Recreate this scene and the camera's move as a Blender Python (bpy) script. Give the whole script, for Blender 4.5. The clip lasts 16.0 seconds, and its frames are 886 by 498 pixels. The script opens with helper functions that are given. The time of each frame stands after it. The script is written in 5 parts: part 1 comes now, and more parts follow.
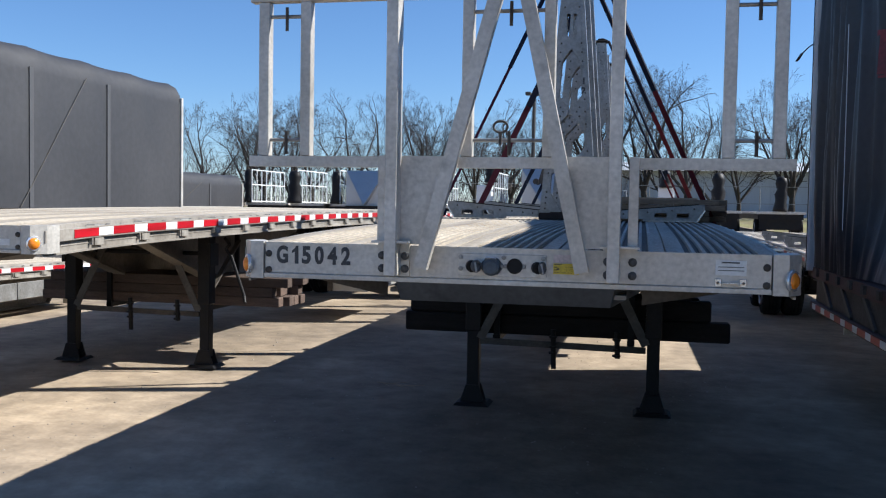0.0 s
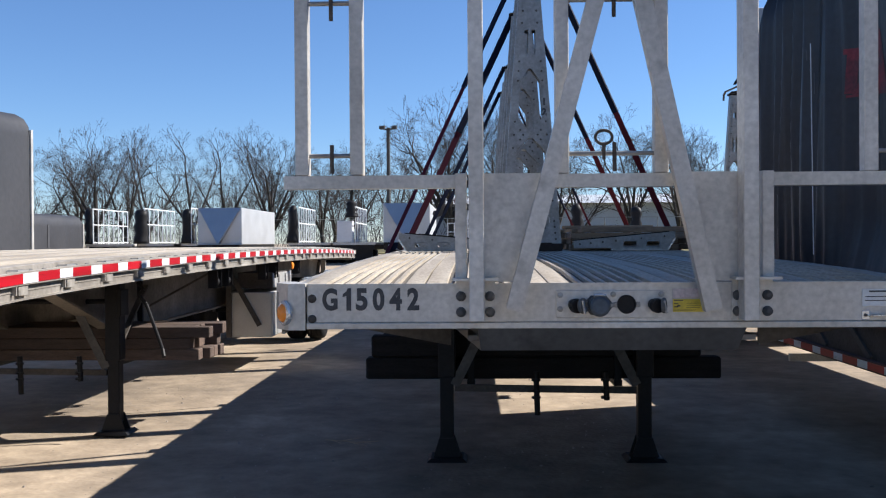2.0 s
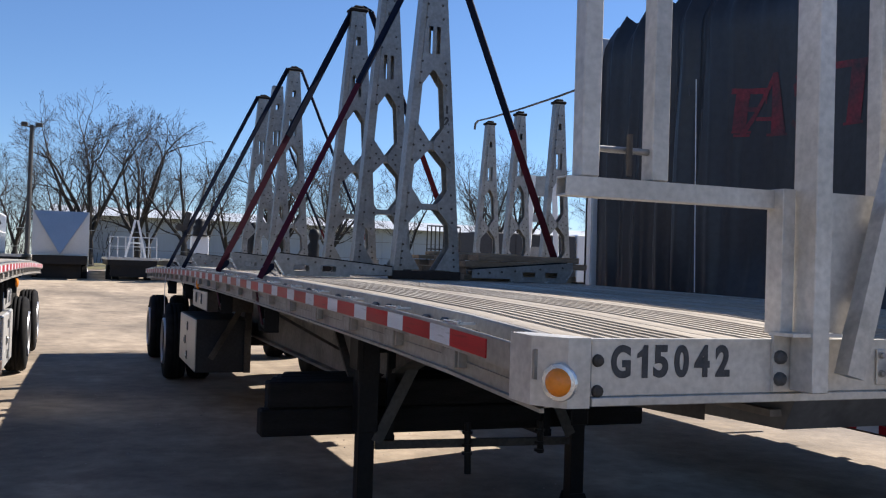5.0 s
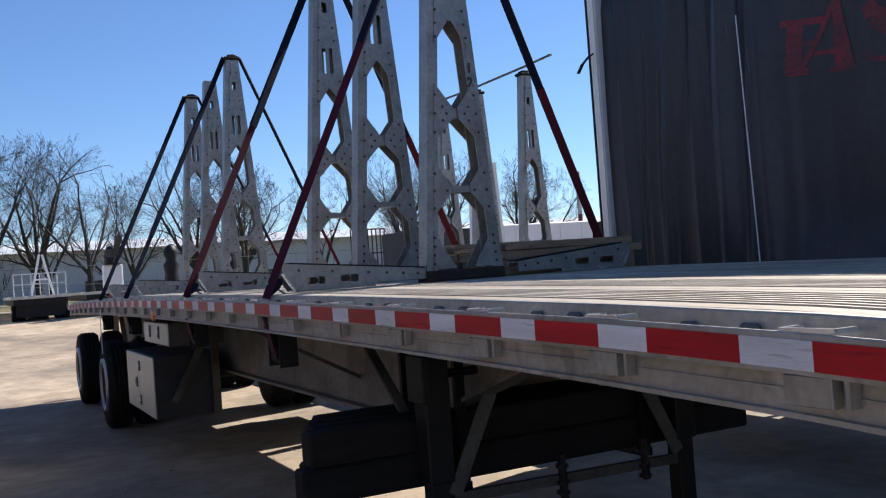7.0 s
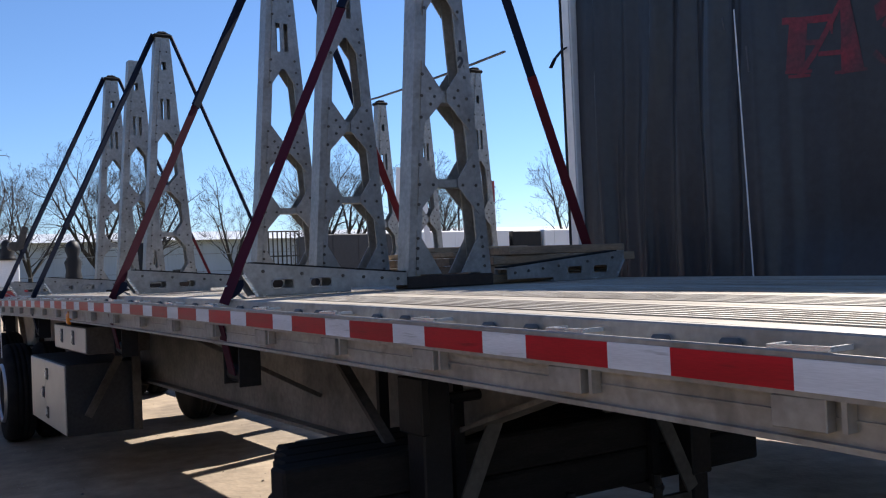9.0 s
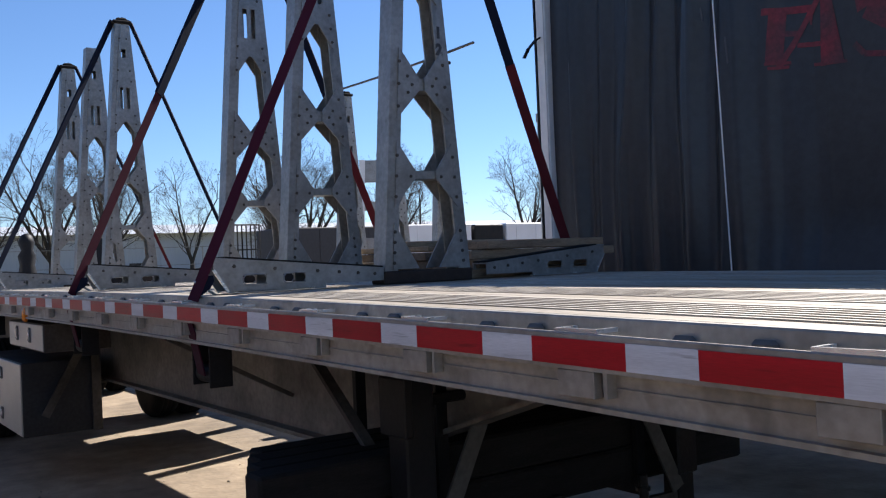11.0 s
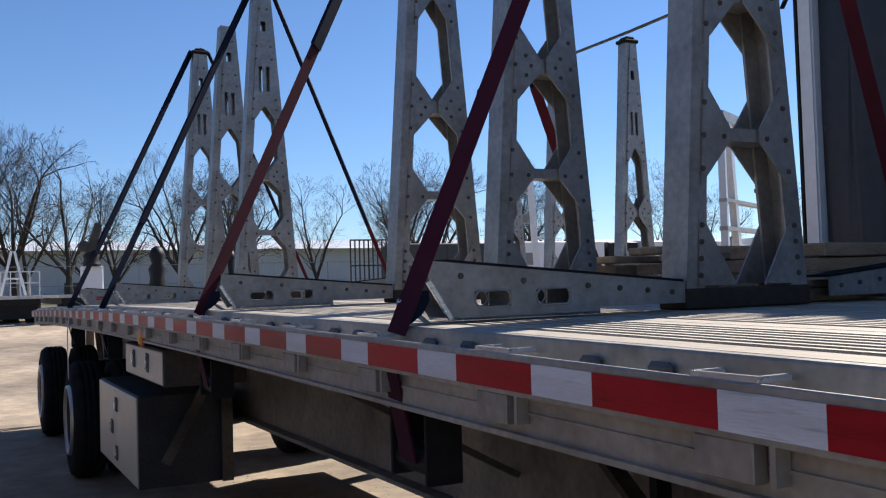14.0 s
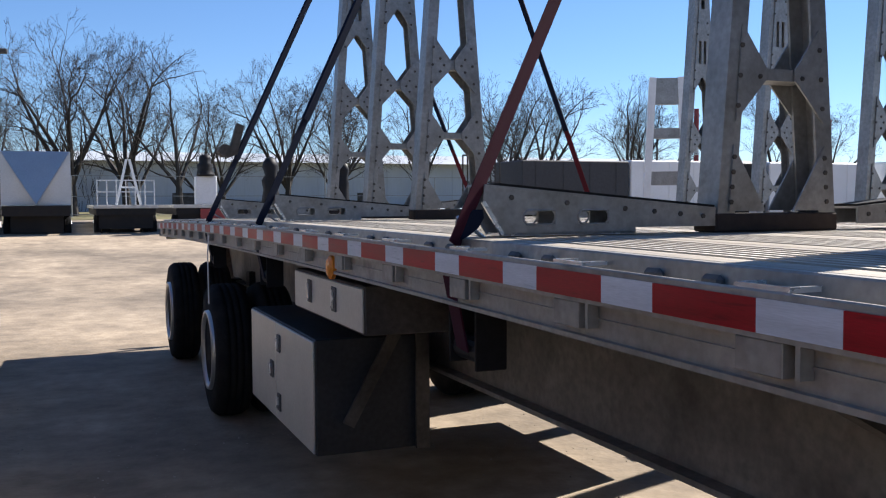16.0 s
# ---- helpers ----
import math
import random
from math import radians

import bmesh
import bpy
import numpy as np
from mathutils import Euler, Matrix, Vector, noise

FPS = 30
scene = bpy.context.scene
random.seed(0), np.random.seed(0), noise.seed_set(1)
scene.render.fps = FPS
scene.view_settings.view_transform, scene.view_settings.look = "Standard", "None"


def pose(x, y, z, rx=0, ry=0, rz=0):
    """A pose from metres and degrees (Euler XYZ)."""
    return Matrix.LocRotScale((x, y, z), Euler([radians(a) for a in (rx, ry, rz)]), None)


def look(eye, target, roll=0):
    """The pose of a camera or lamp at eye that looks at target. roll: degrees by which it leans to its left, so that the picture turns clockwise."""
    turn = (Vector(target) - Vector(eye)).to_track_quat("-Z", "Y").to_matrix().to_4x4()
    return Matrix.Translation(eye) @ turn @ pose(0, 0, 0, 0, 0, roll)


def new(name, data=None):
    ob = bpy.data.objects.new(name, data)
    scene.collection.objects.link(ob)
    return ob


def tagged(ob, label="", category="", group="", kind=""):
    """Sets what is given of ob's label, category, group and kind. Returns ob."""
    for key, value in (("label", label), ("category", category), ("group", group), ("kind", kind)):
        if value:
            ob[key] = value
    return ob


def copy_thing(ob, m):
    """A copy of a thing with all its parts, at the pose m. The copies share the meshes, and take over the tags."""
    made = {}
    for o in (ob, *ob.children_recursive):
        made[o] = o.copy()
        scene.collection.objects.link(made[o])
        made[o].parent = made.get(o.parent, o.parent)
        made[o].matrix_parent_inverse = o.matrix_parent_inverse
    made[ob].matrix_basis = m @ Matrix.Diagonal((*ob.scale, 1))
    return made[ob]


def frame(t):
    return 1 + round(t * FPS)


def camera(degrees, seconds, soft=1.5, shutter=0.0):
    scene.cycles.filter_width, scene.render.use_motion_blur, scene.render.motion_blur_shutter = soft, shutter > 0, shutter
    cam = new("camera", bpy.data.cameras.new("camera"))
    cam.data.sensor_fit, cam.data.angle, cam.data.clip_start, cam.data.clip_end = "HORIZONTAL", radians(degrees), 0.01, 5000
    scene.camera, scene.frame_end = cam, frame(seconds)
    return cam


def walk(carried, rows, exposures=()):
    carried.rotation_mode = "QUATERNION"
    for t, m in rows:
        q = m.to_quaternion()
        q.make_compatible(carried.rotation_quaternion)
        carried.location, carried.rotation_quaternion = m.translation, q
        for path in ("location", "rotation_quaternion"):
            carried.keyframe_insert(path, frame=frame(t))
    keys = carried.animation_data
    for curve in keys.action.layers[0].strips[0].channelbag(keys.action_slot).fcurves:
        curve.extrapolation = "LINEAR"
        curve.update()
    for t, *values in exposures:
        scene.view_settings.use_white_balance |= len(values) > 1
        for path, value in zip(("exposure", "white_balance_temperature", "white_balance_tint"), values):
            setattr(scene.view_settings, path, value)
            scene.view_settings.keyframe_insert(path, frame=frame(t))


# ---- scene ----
cam = camera(50.9, 16.0, 1.2)

PATH = [
    (0, (0.608, -4.214, 1.652), (0.193, -2.26, 1.559), 1.0),
    (0.5, (0.417, -4.007, 1.644), (-0.068, -2.071, 1.513), 1.5),
    (1, (0.149, -3.88, 1.628), (-0.317, -1.938, 1.516), 2.9),
    (1.5, (-0.215, -3.766, 1.642), (-0.533, -1.793, 1.569), 1.9),
    (2, (-0.527, -3.542, 1.62), (-0.592, -1.544, 1.606), -0.4),
    (2.5, (-0.835, -3.282, 1.616), (-0.649, -1.291, 1.638), 0.1),
    (3, (-1.176, -3.115, 1.668), (-0.819, -1.148, 1.701), 1.3),
    (3.5, (-1.485, -2.868, 1.631), (-1.046, -0.917, 1.691), 0.8),
    (4, (-1.826, -2.567, 1.652), (-1.282, -0.643, 1.713), 2.1),
    (4.5, (-2.164, -2.357, 1.642), (-1.489, -0.476, 1.687), 3.4),
    (7, (-2.621, -0.547, 1.622), (-1.715, 1.236, 1.661), -4.1),
    (7.5, (-2.612, -0.279, 1.627), (-1.619, 1.457, 1.655), -2.6),
    (8, (-2.683, -0.047, 1.656), (-1.622, 1.647, 1.714), -0.3),
    (8.5, (-2.649, 0.143, 1.636), (-1.589, 1.839, 1.687), -1.9),
    (11, (-2.622, 0.447, 1.645), (-1.473, 2.084, 1.67), -2.5),
    (11.5, (-2.52, 0.567, 1.628), (-1.285, 2.138, 1.701), -4.2),
    (12, (-2.334, 0.781, 1.646), (-1.141, 2.383, 1.74), -5.0),
    (12.5, (-2.271, 1.04, 1.643), (-1.057, 2.626, 1.743), -2.1),
    (13, (-2.266, 1.338, 1.657), (-1.053, 2.921, 1.81), -0.2),
    (13.5, (-2.237, 1.691, 1.636), (-1.184, 3.386, 1.774), -2.6),
    (14, (-2.213, 2.156, 1.642), (-1.277, 3.922, 1.716), -1.7),
    (14.5, (-2.263, 2.562, 1.644), (-1.392, 4.362, 1.644), -0.5),
    (15, (-2.237, 2.96, 1.645), (-1.543, 4.836, 1.622), -3.3),
    (15.5, (-2.212, 3.387, 1.647), (-1.544, 5.271, 1.588), -1.5),
    (16, (-2.303, 3.765, 1.658), (-1.552, 5.616, 1.559), -0.3),
]
walk(cam, [(t, look(e, g, r)) for t, e, g, r in PATH], [(0.0, 0.90, 5600, 10), (1.5, 0.94, 5700, 12), (3.0, 0.99, 5850, 13), (4.5, 0.88, 5900, 14), (7.0, 0.95, 5900, 14), (8.5, 1.06, 5900, 14), (11.0, 1.0, 5900, 14), (13.3, 0.93, 5900, 14), (14.6, 0.77, 5900, 14), (16.0, 0.98, 5850, 13)])


# ---- light ----
SUN = Vector((1.14, 0.37, 1.0)).normalized()
world = bpy.data.worlds.new("sky")
scene.world = world
world.use_nodes = True
wn = world.node_tree.nodes
sky = wn.new("ShaderNodeTexSky")
sky.sky_type = "NISHITA"
sky.sun_disc = False
sky.sun_elevation = math.asin(SUN.z)
sky.sun_rotation = math.atan2(SUN.x, SUN.y)
sky.altitude = 600
sky.air_density, sky.dust_density, sky.ozone_density = 1.0, 0.0, 6.0
wn["Background"].inputs["Strength"].default_value = 0.067
world.node_tree.links.new(sky.outputs[0], wn["Background"].inputs["Color"])
lamp = new("sun", bpy.data.lights.new("sun", "SUN"))
lamp.data.energy, lamp.data.angle, lamp.data.color = 5.0, radians(0.55), (1.0, 0.90, 0.74)
lamp.matrix_world = look(SUN * 60, (0, 0, 0))


# ---- materials ----
def material(name, colour, rough=0.6, metal=0.0, var=0.25, size=6.0, fine=60.0, bump=0.15, tint=None, spots=0.0, streak=None, rand=0.0):
    m = bpy.data.materials.new(name)
    m.use_nodes = True
    n, l = m.node_tree.nodes, m.node_tree.links
    b = n["Principled BSDF"]
    b.inputs["Metallic"].default_value = metal
    co = n.new("ShaderNodeTexCoord")
    src = co.outputs["Object"]
    if streak:
        mp = n.new("ShaderNodeMapping")
        mp.inputs["Scale"].default_value = streak
        l.new(src, mp.inputs["Vector"])
        src = mp.outputs[0]
    big = n.new("ShaderNodeTexNoise")
    big.inputs["Scale"].default_value, big.inputs["Detail"].default_value = size, 6
    l.new(src, big.inputs["Vector"])
    small = n.new("ShaderNodeTexNoise")
    small.inputs["Scale"].default_value, small.inputs["Detail"].default_value = fine, 4
    l.new(src, small.inputs["Vector"])
    ramp = n.new("ShaderNodeValToRGB")
    c = Vector(colour)
    t = Vector(tint) if tint else c * 0.62
    ramp.color_ramp.elements[0].position, ramp.color_ramp.elements[1].position = 0.28, 0.68
    ramp.color_ramp.elements[0].color = (*(c.lerp(t, min(1, var * 2.2))), 1)
    ramp.color_ramp.elements[1].color = (*(c * (1 + var * 0.35)), 1)
    l.new(big.outputs["Fac"], ramp.inputs["Fac"])
    mix = n.new("ShaderNodeMix")
    mix.data_type, mix.blend_type = "RGBA", "MULTIPLY"
    mix.inputs["Factor"].default_value = 1.0
    r2 = n.new("ShaderNodeValToRGB")
    r2.color_ramp.elements[0].position, r2.color_ramp.elements[1].position = 0.3, 0.7
    g = 1 - var * 0.8
    r2.color_ramp.elements[0].color = (g, g, g, 1)
    r2.color_ramp.elements[1].color = (1, 1, 1, 1)
    l.new(small.outputs["Fac"], r2.inputs["Fac"])
    l.new(ramp.outputs[0], mix.inputs["A"])
    l.new(r2.outputs[0], mix.inputs["B"])
    out = mix.outputs["Result"]
    if rand:
        oi = n.new("ShaderNodeObjectInfo")
        mr = n.new("ShaderNodeMapRange")
        mr.inputs["To Min"].default_value, mr.inputs["To Max"].default_value = 1 - rand, 1 + rand
        l.new(oi.outputs["Random"], mr.inputs["Value"])
        m3 = n.new("ShaderNodeMix")
        m3.data_type, m3.blend_type = "RGBA", "MULTIPLY"
        m3.inputs["Factor"].default_value = 1.0
        l.new(out, m3.inputs["A"])
        l.new(mr.outputs[0], m3.inputs["B"])
        out = m3.outputs["Result"]
    if spots:
        vo = n.new("ShaderNodeTexNoise")
        vo.inputs["Scale"].default_value, vo.inputs["Detail"].default_value = size * 3.1, 3
        l.new(src, vo.inputs["Vector"])
        r3 = n.new("ShaderNodeValToRGB")
        r3.color_ramp.elements[0].position, r3.color_ramp.elements[1].position = 0.62, 0.72
        r3.color_ramp.elements[0].color, r3.color_ramp.elements[1].color = (0, 0, 0, 1), (spots, spots, spots, 1)
        l.new(vo.outputs["Fac"], r3.inputs["Fac"])
        m4 = n.new("ShaderNodeMix")
        m4.data_type = "RGBA"
        l.new(r3.outputs[0], m4.inputs["Factor"])
        l.new(out, m4.inputs["A"])
        m4.inputs["B"].default_value = (*(t * 0.5), 1)
        out = m4.outputs["Result"]
    l.new(out, b.inputs["Base Color"])
    rr = n.new("ShaderNodeMapRange")
    rr.inputs["To Min"].default_value, rr.inputs["To Max"].default_value = max(0.05, rough - 0.12), min(1, rough + 0.12)
    l.new(big.outputs["Fac"], rr.inputs["Value"])
    l.new(rr.outputs[0], b.inputs["Roughness"])
    if bump:
        bp = n.new("ShaderNodeBump")
        bp.inputs["Strength"].default_value, bp.inputs["Distance"].default_value = bump, 0.01
        l.new(small.outputs["Fac"], bp.inputs["Height"])
        l.new(bp.outputs[0], b.inputs["Normal"])
    return m


def ground_material():
    m = material("yard dirt", (0.51, 0.41, 0.295), 0.92, 0, 0.42, 0.22, 1.7, 0.0, tint=(0.20, 0.165, 0.125), spots=0.4)
    n, l = m.node_tree.nodes, m.node_tree.links
    b = n["Principled BSDF"]
    base = b.inputs["Base Color"].links[0].from_socket
    co = n["Texture Coordinate"]
    grit = n.new("ShaderNodeTexNoise")
    grit.inputs["Scale"].default_value, grit.inputs["Detail"].default_value, grit.inputs["Roughness"].default_value = 5.0, 9, 0.62
    l.new(co.outputs["Object"], grit.inputs["Vector"])
    peb = n.new("ShaderNodeTexVoronoi")
    peb.inputs["Scale"].default_value = 22.0
    l.new(co.outputs["Object"], peb.inputs["Vector"])
    ramp = n.new("ShaderNodeValToRGB")
    ramp.color_ramp.elements[0].position, ramp.color_ramp.elements[1].position = 0.33, 0.66
    ramp.color_ramp.elements[0].color, ramp.color_ramp.elements[1].color = (0.76, 0.745, 0.73, 1), (1.10, 1.09, 1.08, 1)
    l.new(grit.outputs["Fac"], ramp.inputs["Fac"])
    mix = n.new("ShaderNodeMix")
    mix.data_type, mix.blend_type = "RGBA", "MULTIPLY"
    mix.inputs["Factor"].default_value = 1.0
    l.new(base, mix.inputs["A"])
    l.new(ramp.outputs[0], mix.inputs["B"])
    # oil stains and pale dust patches
    stain = n.new("ShaderNodeTexNoise")
    stain.inputs["Scale"].default_value, stain.inputs["Detail"].default_value, stain.inputs["Distortion"].default_value = 0.75, 7, 0.6
    l.new(co.outputs["Object"], stain.inputs["Vector"])
    sr = n.new("ShaderNodeValToRGB")
    sr.color_ramp.elements[0].position, sr.color_ramp.elements[1].position = 0.36, 0.62
    sr.color_ramp.elements[0].color, sr.color_ramp.elements[1].color = (0.60, 0.585, 0.57, 1), (1.06, 1.05, 1.03, 1)
    l.new(stain.outputs["Fac"], sr.inputs["Fac"])
    m5 = n.new("ShaderNodeMix")
    m5.data_type, m5.blend_type = "RGBA", "MULTIPLY"
    m5.inputs["Factor"].default_value = 0.62
    l.new(mix.outputs["Result"], m5.inputs["A"])
    l.new(sr.outputs[0], m5.inputs["B"])
    l.new(m5.outputs["Result"], b.inputs["Base Color"])
    add = n.new("ShaderNodeMath")
    add.operation = "ADD"
    l.new(grit.outputs["Fac"], add.inputs[0])
    l.new(peb.outputs["Distance"], add.inputs[1])
    bp = n.new("ShaderNodeBump")
    bp.inputs["Strength"].default_value, bp.inputs["Distance"].default_value = 0.2, 0.015
    l.new(add.outputs[0], bp.inputs["Height"])
    l.new(bp.outputs[0], b.inputs["Normal"])
    return m


ALU = material("weathered aluminium", (0.63, 0.605, 0.56), 0.44, 0.30, 0.30, 2.6, 45, 0.12, tint=(0.34, 0.30, 0.25), spots=0.34)
# Deck groove floors: the shade inside the grooves is put into this colour.
GROOVE = material("shade-dark deck groove floor", (0.15, 0.13, 0.105), 0.85, 0, 0.4, 2, 40, 0.2, streak=(3, 0.5, 3))
RIM = material("dulled metal rim", (0.45, 0.45, 0.45), 0.36, 0.8, 0.1, 10, 60, 0.02)
NOSE = material("sky reflecting sheet", (0.42, 0.43, 0.45), 0.35, 0.85, 0.12, 1, 20, 0.03)
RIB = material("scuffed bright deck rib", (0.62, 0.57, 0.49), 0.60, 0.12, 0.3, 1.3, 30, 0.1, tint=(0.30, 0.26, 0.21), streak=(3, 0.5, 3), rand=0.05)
SHEET = material("dull grey steel sheet", (0.14, 0.138, 0.135), 0.5, 0.3, 0.35, 2.5, 30, 0.1, tint=(0.07, 0.068, 0.066), spots=0.4)
# Dark copy of the box sheet, with the shade under the trailer in its colour.
DARKBOX = material("shade-dark box sheet", (0.05, 0.05, 0.052), 0.55, 0.1, 0.35, 3, 40, 0.1)
DECK = material("ribbed aluminium deck", (0.50, 0.445, 0.365), 0.64, 0.08, 0.4, 1.3, 30, 0.15, tint=(0.30, 0.25, 0.19), streak=(3, 0.5, 3), rand=0.05)
RAIL = material("dirty aluminium rail", (0.40, 0.37, 0.325), 0.5, 0.25, 0.32, 2.2, 40, 0.15, tint=(0.20, 0.17, 0.135), spots=0.45)
GALV = material("galvanised steel", (0.35, 0.345, 0.335), 0.42, 0.45, 0.3, 5.0, 40, 0.15, tint=(0.20, 0.185, 0.16), spots=0.35)
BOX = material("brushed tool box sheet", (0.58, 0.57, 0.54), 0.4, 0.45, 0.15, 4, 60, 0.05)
CHROME = material("bright metal", (0.72, 0.72, 0.71), 0.25, 0.6, 0.1, 10, 60, 0.03)
BLACK = material("black chassis paint", (0.013, 0.013, 0.015), 0.5, 0, 0.35, 4, 50, 0.15, tint=(0.024, 0.021, 0.018))
UNDER = material("dirty frame steel", (0.13, 0.115, 0.10), 0.7, 0.15, 0.4, 3, 40, 0.25, tint=(0.045, 0.038, 0.032))
RUBBER = material("tyre rubber", (0.010, 0.010, 0.011), 0.9, 0, 0.35, 8, 60, 0.2, tint=(0.024, 0.022, 0.02))
REDT = material("red reflective tape", (0.43, 0.009, 0.018), 0.35, 0, 0.26, 3, 50, 0.04, tint=(0.24, 0.012, 0.014), rand=0.12, spots=0.55, streak=(1, 0.7, 9))
WHITET = material("white reflective tape", (0.70, 0.71, 0.75), 0.35, 0, 0.18, 3, 50, 0.04, tint=(0.40, 0.40, 0.41), rand=0.06, spots=0.5, streak=(1, 0.7, 9))
for m in (REDT, WHITET):
    m.node_tree.nodes["Principled BSDF"].inputs["Specular IOR Level"].default_value = 0.22
AMBER = material("amber lens", (0.85, 0.26, 0.02), 0.2, 0, 0.15, 30, 90, 0.1)
TARP = material("black vinyl tarp", (0.021, 0.0215, 0.0255), 0.42, 0, 0.4, 1.2, 18, 0.3, tint=(0.030, 0.030, 0.035))
TARP.node_tree.nodes["Principled BSDF"].inputs["Sheen Weight"].default_value = 0.03
TARP.node_tree.nodes["Principled BSDF"].inputs["Specular IOR Level"].default_value = 0.5
TARP.node_tree.nodes["Principled BSDF"].inputs["Sheen Roughness"].default_value = 0.45
GREYTARP = material("grey vinyl tarp", (0.038, 0.038, 0.042), 0.6, 0, 0.3, 0.5, 9, 0.2)
STRAPD = material("black strap webbing", (0.006, 0.010, 0.027), 0.7, 0, 0.15, 20, 200, 0.1)
STRAPR = material("maroon strap webbing", (0.060, 0.015, 0.029), 0.7, 0, 0.12, 14, 200, 0.1)
STRAPB = material("red strap webbing", (0.095, 0.017, 0.025), 0.75, 0, 0.2, 14, 200, 0.1)
for m in (DECK, RIB):
    m.node_tree.nodes["Principled BSDF"].inputs["Specular IOR Level"].default_value = 0.28
for m in (STRAPD, STRAPR, STRAPB):
    m.node_tree.nodes["Principled BSDF"].inputs["Specular IOR Level"].default_value = 0.12


def translucent(m, colour, share):
    """Lets sunlight through thin cloth."""
    n, l = m.node_tree.nodes, m.node_tree.links
    tr = n.new("ShaderNodeBsdfTranslucent")
    tr.inputs["Color"].default_value = (*colour, 1)
    mx = n.new("ShaderNodeMixShader")
    mx.inputs["Fac"].default_value = share
    l.new(n["Principled BSDF"].outputs[0], mx.inputs[1])
    l.new(tr.outputs[0], mx.inputs[2])
    l.new(mx.outputs[0], n["Material Output"].inputs["Surface"])


translucent(STRAPR, (0.28, 0.03, 0.05), 0.15)
translucent(STRAPB, (0.38, 0.04, 0.05), 0.10)
STACK = material("dark reddish timber", (0.13, 0.088, 0.066), 0.85, 0, 0.4, 4, 30, 0.3, streak=(1, 6, 6), rand=0.3)
BOARD = material("brown sawn board", (0.33, 0.23, 0.145), 0.8, 0, 0.4, 4, 30, 0.3, tint=(0.17, 0.12, 0.078), streak=(1, 6, 6), rand=0.3)
WOOD = material("weathered timber", (0.46, 0.33, 0.20), 0.8, 0, 0.4, 4, 30, 0.4, tint=(0.20, 0.15, 0.10), streak=(1, 6, 6), rand=0.25)
SOCKET = material("dull blue-grey cast cover", (0.085, 0.095, 0.105), 0.45, 0.35, 0.3, 14, 70, 0.1)
KNOB = material("dark rubber stop", (0.10, 0.098, 0.095), 0.7, 0, 0.3, 12, 60, 0.2)
FRAME = material("dusty chassis beam", (0.29, 0.26, 0.22), 0.7, 0.1, 0.4, 2.2, 30, 0.2, tint=(0.10, 0.085, 0.07), spots=0.3)
PAD = material("dark brown timber pad", (0.045, 0.030, 0.022), 0.9, 0, 0.4, 4, 30, 0.3)
BRACE = material("grimy grey steel", (0.105, 0.096, 0.085), 0.65, 0.1, 0.35, 5, 40, 0.2)
# Near black: the dim light below the deck is put into the timber colour.
DARKWOOD = material("shade-dark old dunnage timber", (0.024, 0.021, 0.019), 0.9, 0, 0.4, 4, 30, 0.4, streak=(1, 6, 6), rand=0.12)
INK = material("dark stencil paint", (0.03, 0.03, 0.035), 0.6, 0, 0.35, 25, 120, 0.05, tint=(0.09, 0.09, 0.09))
REDINK = material("dark red tarp lettering", (0.23, 0.022, 0.034), 0.6, 0, 0.45, 5, 40, 0.1, tint=(0.05, 0.03, 0.035))
YELLOW = material("yellow label", (0.72, 0.55, 0.05), 0.5, 0, 0.2, 30, 100, 0.03)
FADED = material("faded pink label", (0.56, 0.43, 0.42), 0.5, 0, 0.35, 20, 90, 0.03, tint=(0.6, 0.57, 0.53))
PAPER = material("white label", (0.75, 0.75, 0.73), 0.5, 0, 0.12, 30, 100, 0.03)
WHITE = material("white trailer paint", (0.74, 0.75, 0.76), 0.45, 0, 0.12, 1.0, 20, 0.04, tint=(0.5, 0.5, 0.48))
SILVER = material("bare trailer sheet", (0.55, 0.56, 0.57), 0.42, 0.35, 0.15, 0.9, 20, 0.05)
SEAM = material("pale seam vinyl", (0.066, 0.066, 0.071), 0.6, 0, 0.15, 2, 20, 0.05)
BARK = material("grey bark", (0.050, 0.042, 0.037), 0.9, 0, 0.4, 3, 25, 0.5)
TWIG = material("bare twigs", (0.058, 0.048, 0.043), 0.9, 0, 0.3, 2, 12, 0.0)
WALLW = material("pale building panels", (0.48, 0.51, 0.55), 0.6, 0, 0.12, 0.15, 3, 0.05, streak=(4, 4, 0.3))
GRASS = material("winter grass", (0.20, 0.19, 0.07), 0.95, 0, 0.45, 0.6, 9, 0.6, tint=(0.15, 0.11, 0.05))
BROWN = material("rusty rail paint", (0.11, 0.055, 0.045), 0.7, 0.1, 0.4, 5, 40, 0.2)
POLE = material("dark utility pole", (0.06, 0.055, 0.05), 0.8, 0, 0.3, 4, 30, 0.2)
REDCAB = material("red paint", (0.28, 0.03, 0.03), 0.4, 0, 0.2, 3, 30, 0.05)
STONE = material("gravel stone", (0.42, 0.36, 0.29), 0.85, 0, 0.4, 3, 60, 0.0, tint=(0.16, 0.14, 0.12))
DIRT = ground_material()
for m in (BLACK, RUBBER, DARKWOOD, DARKBOX, UNDER):
    m.node_tree.nodes["Principled BSDF"].inputs["Specular IOR Level"].default_value = 0.18


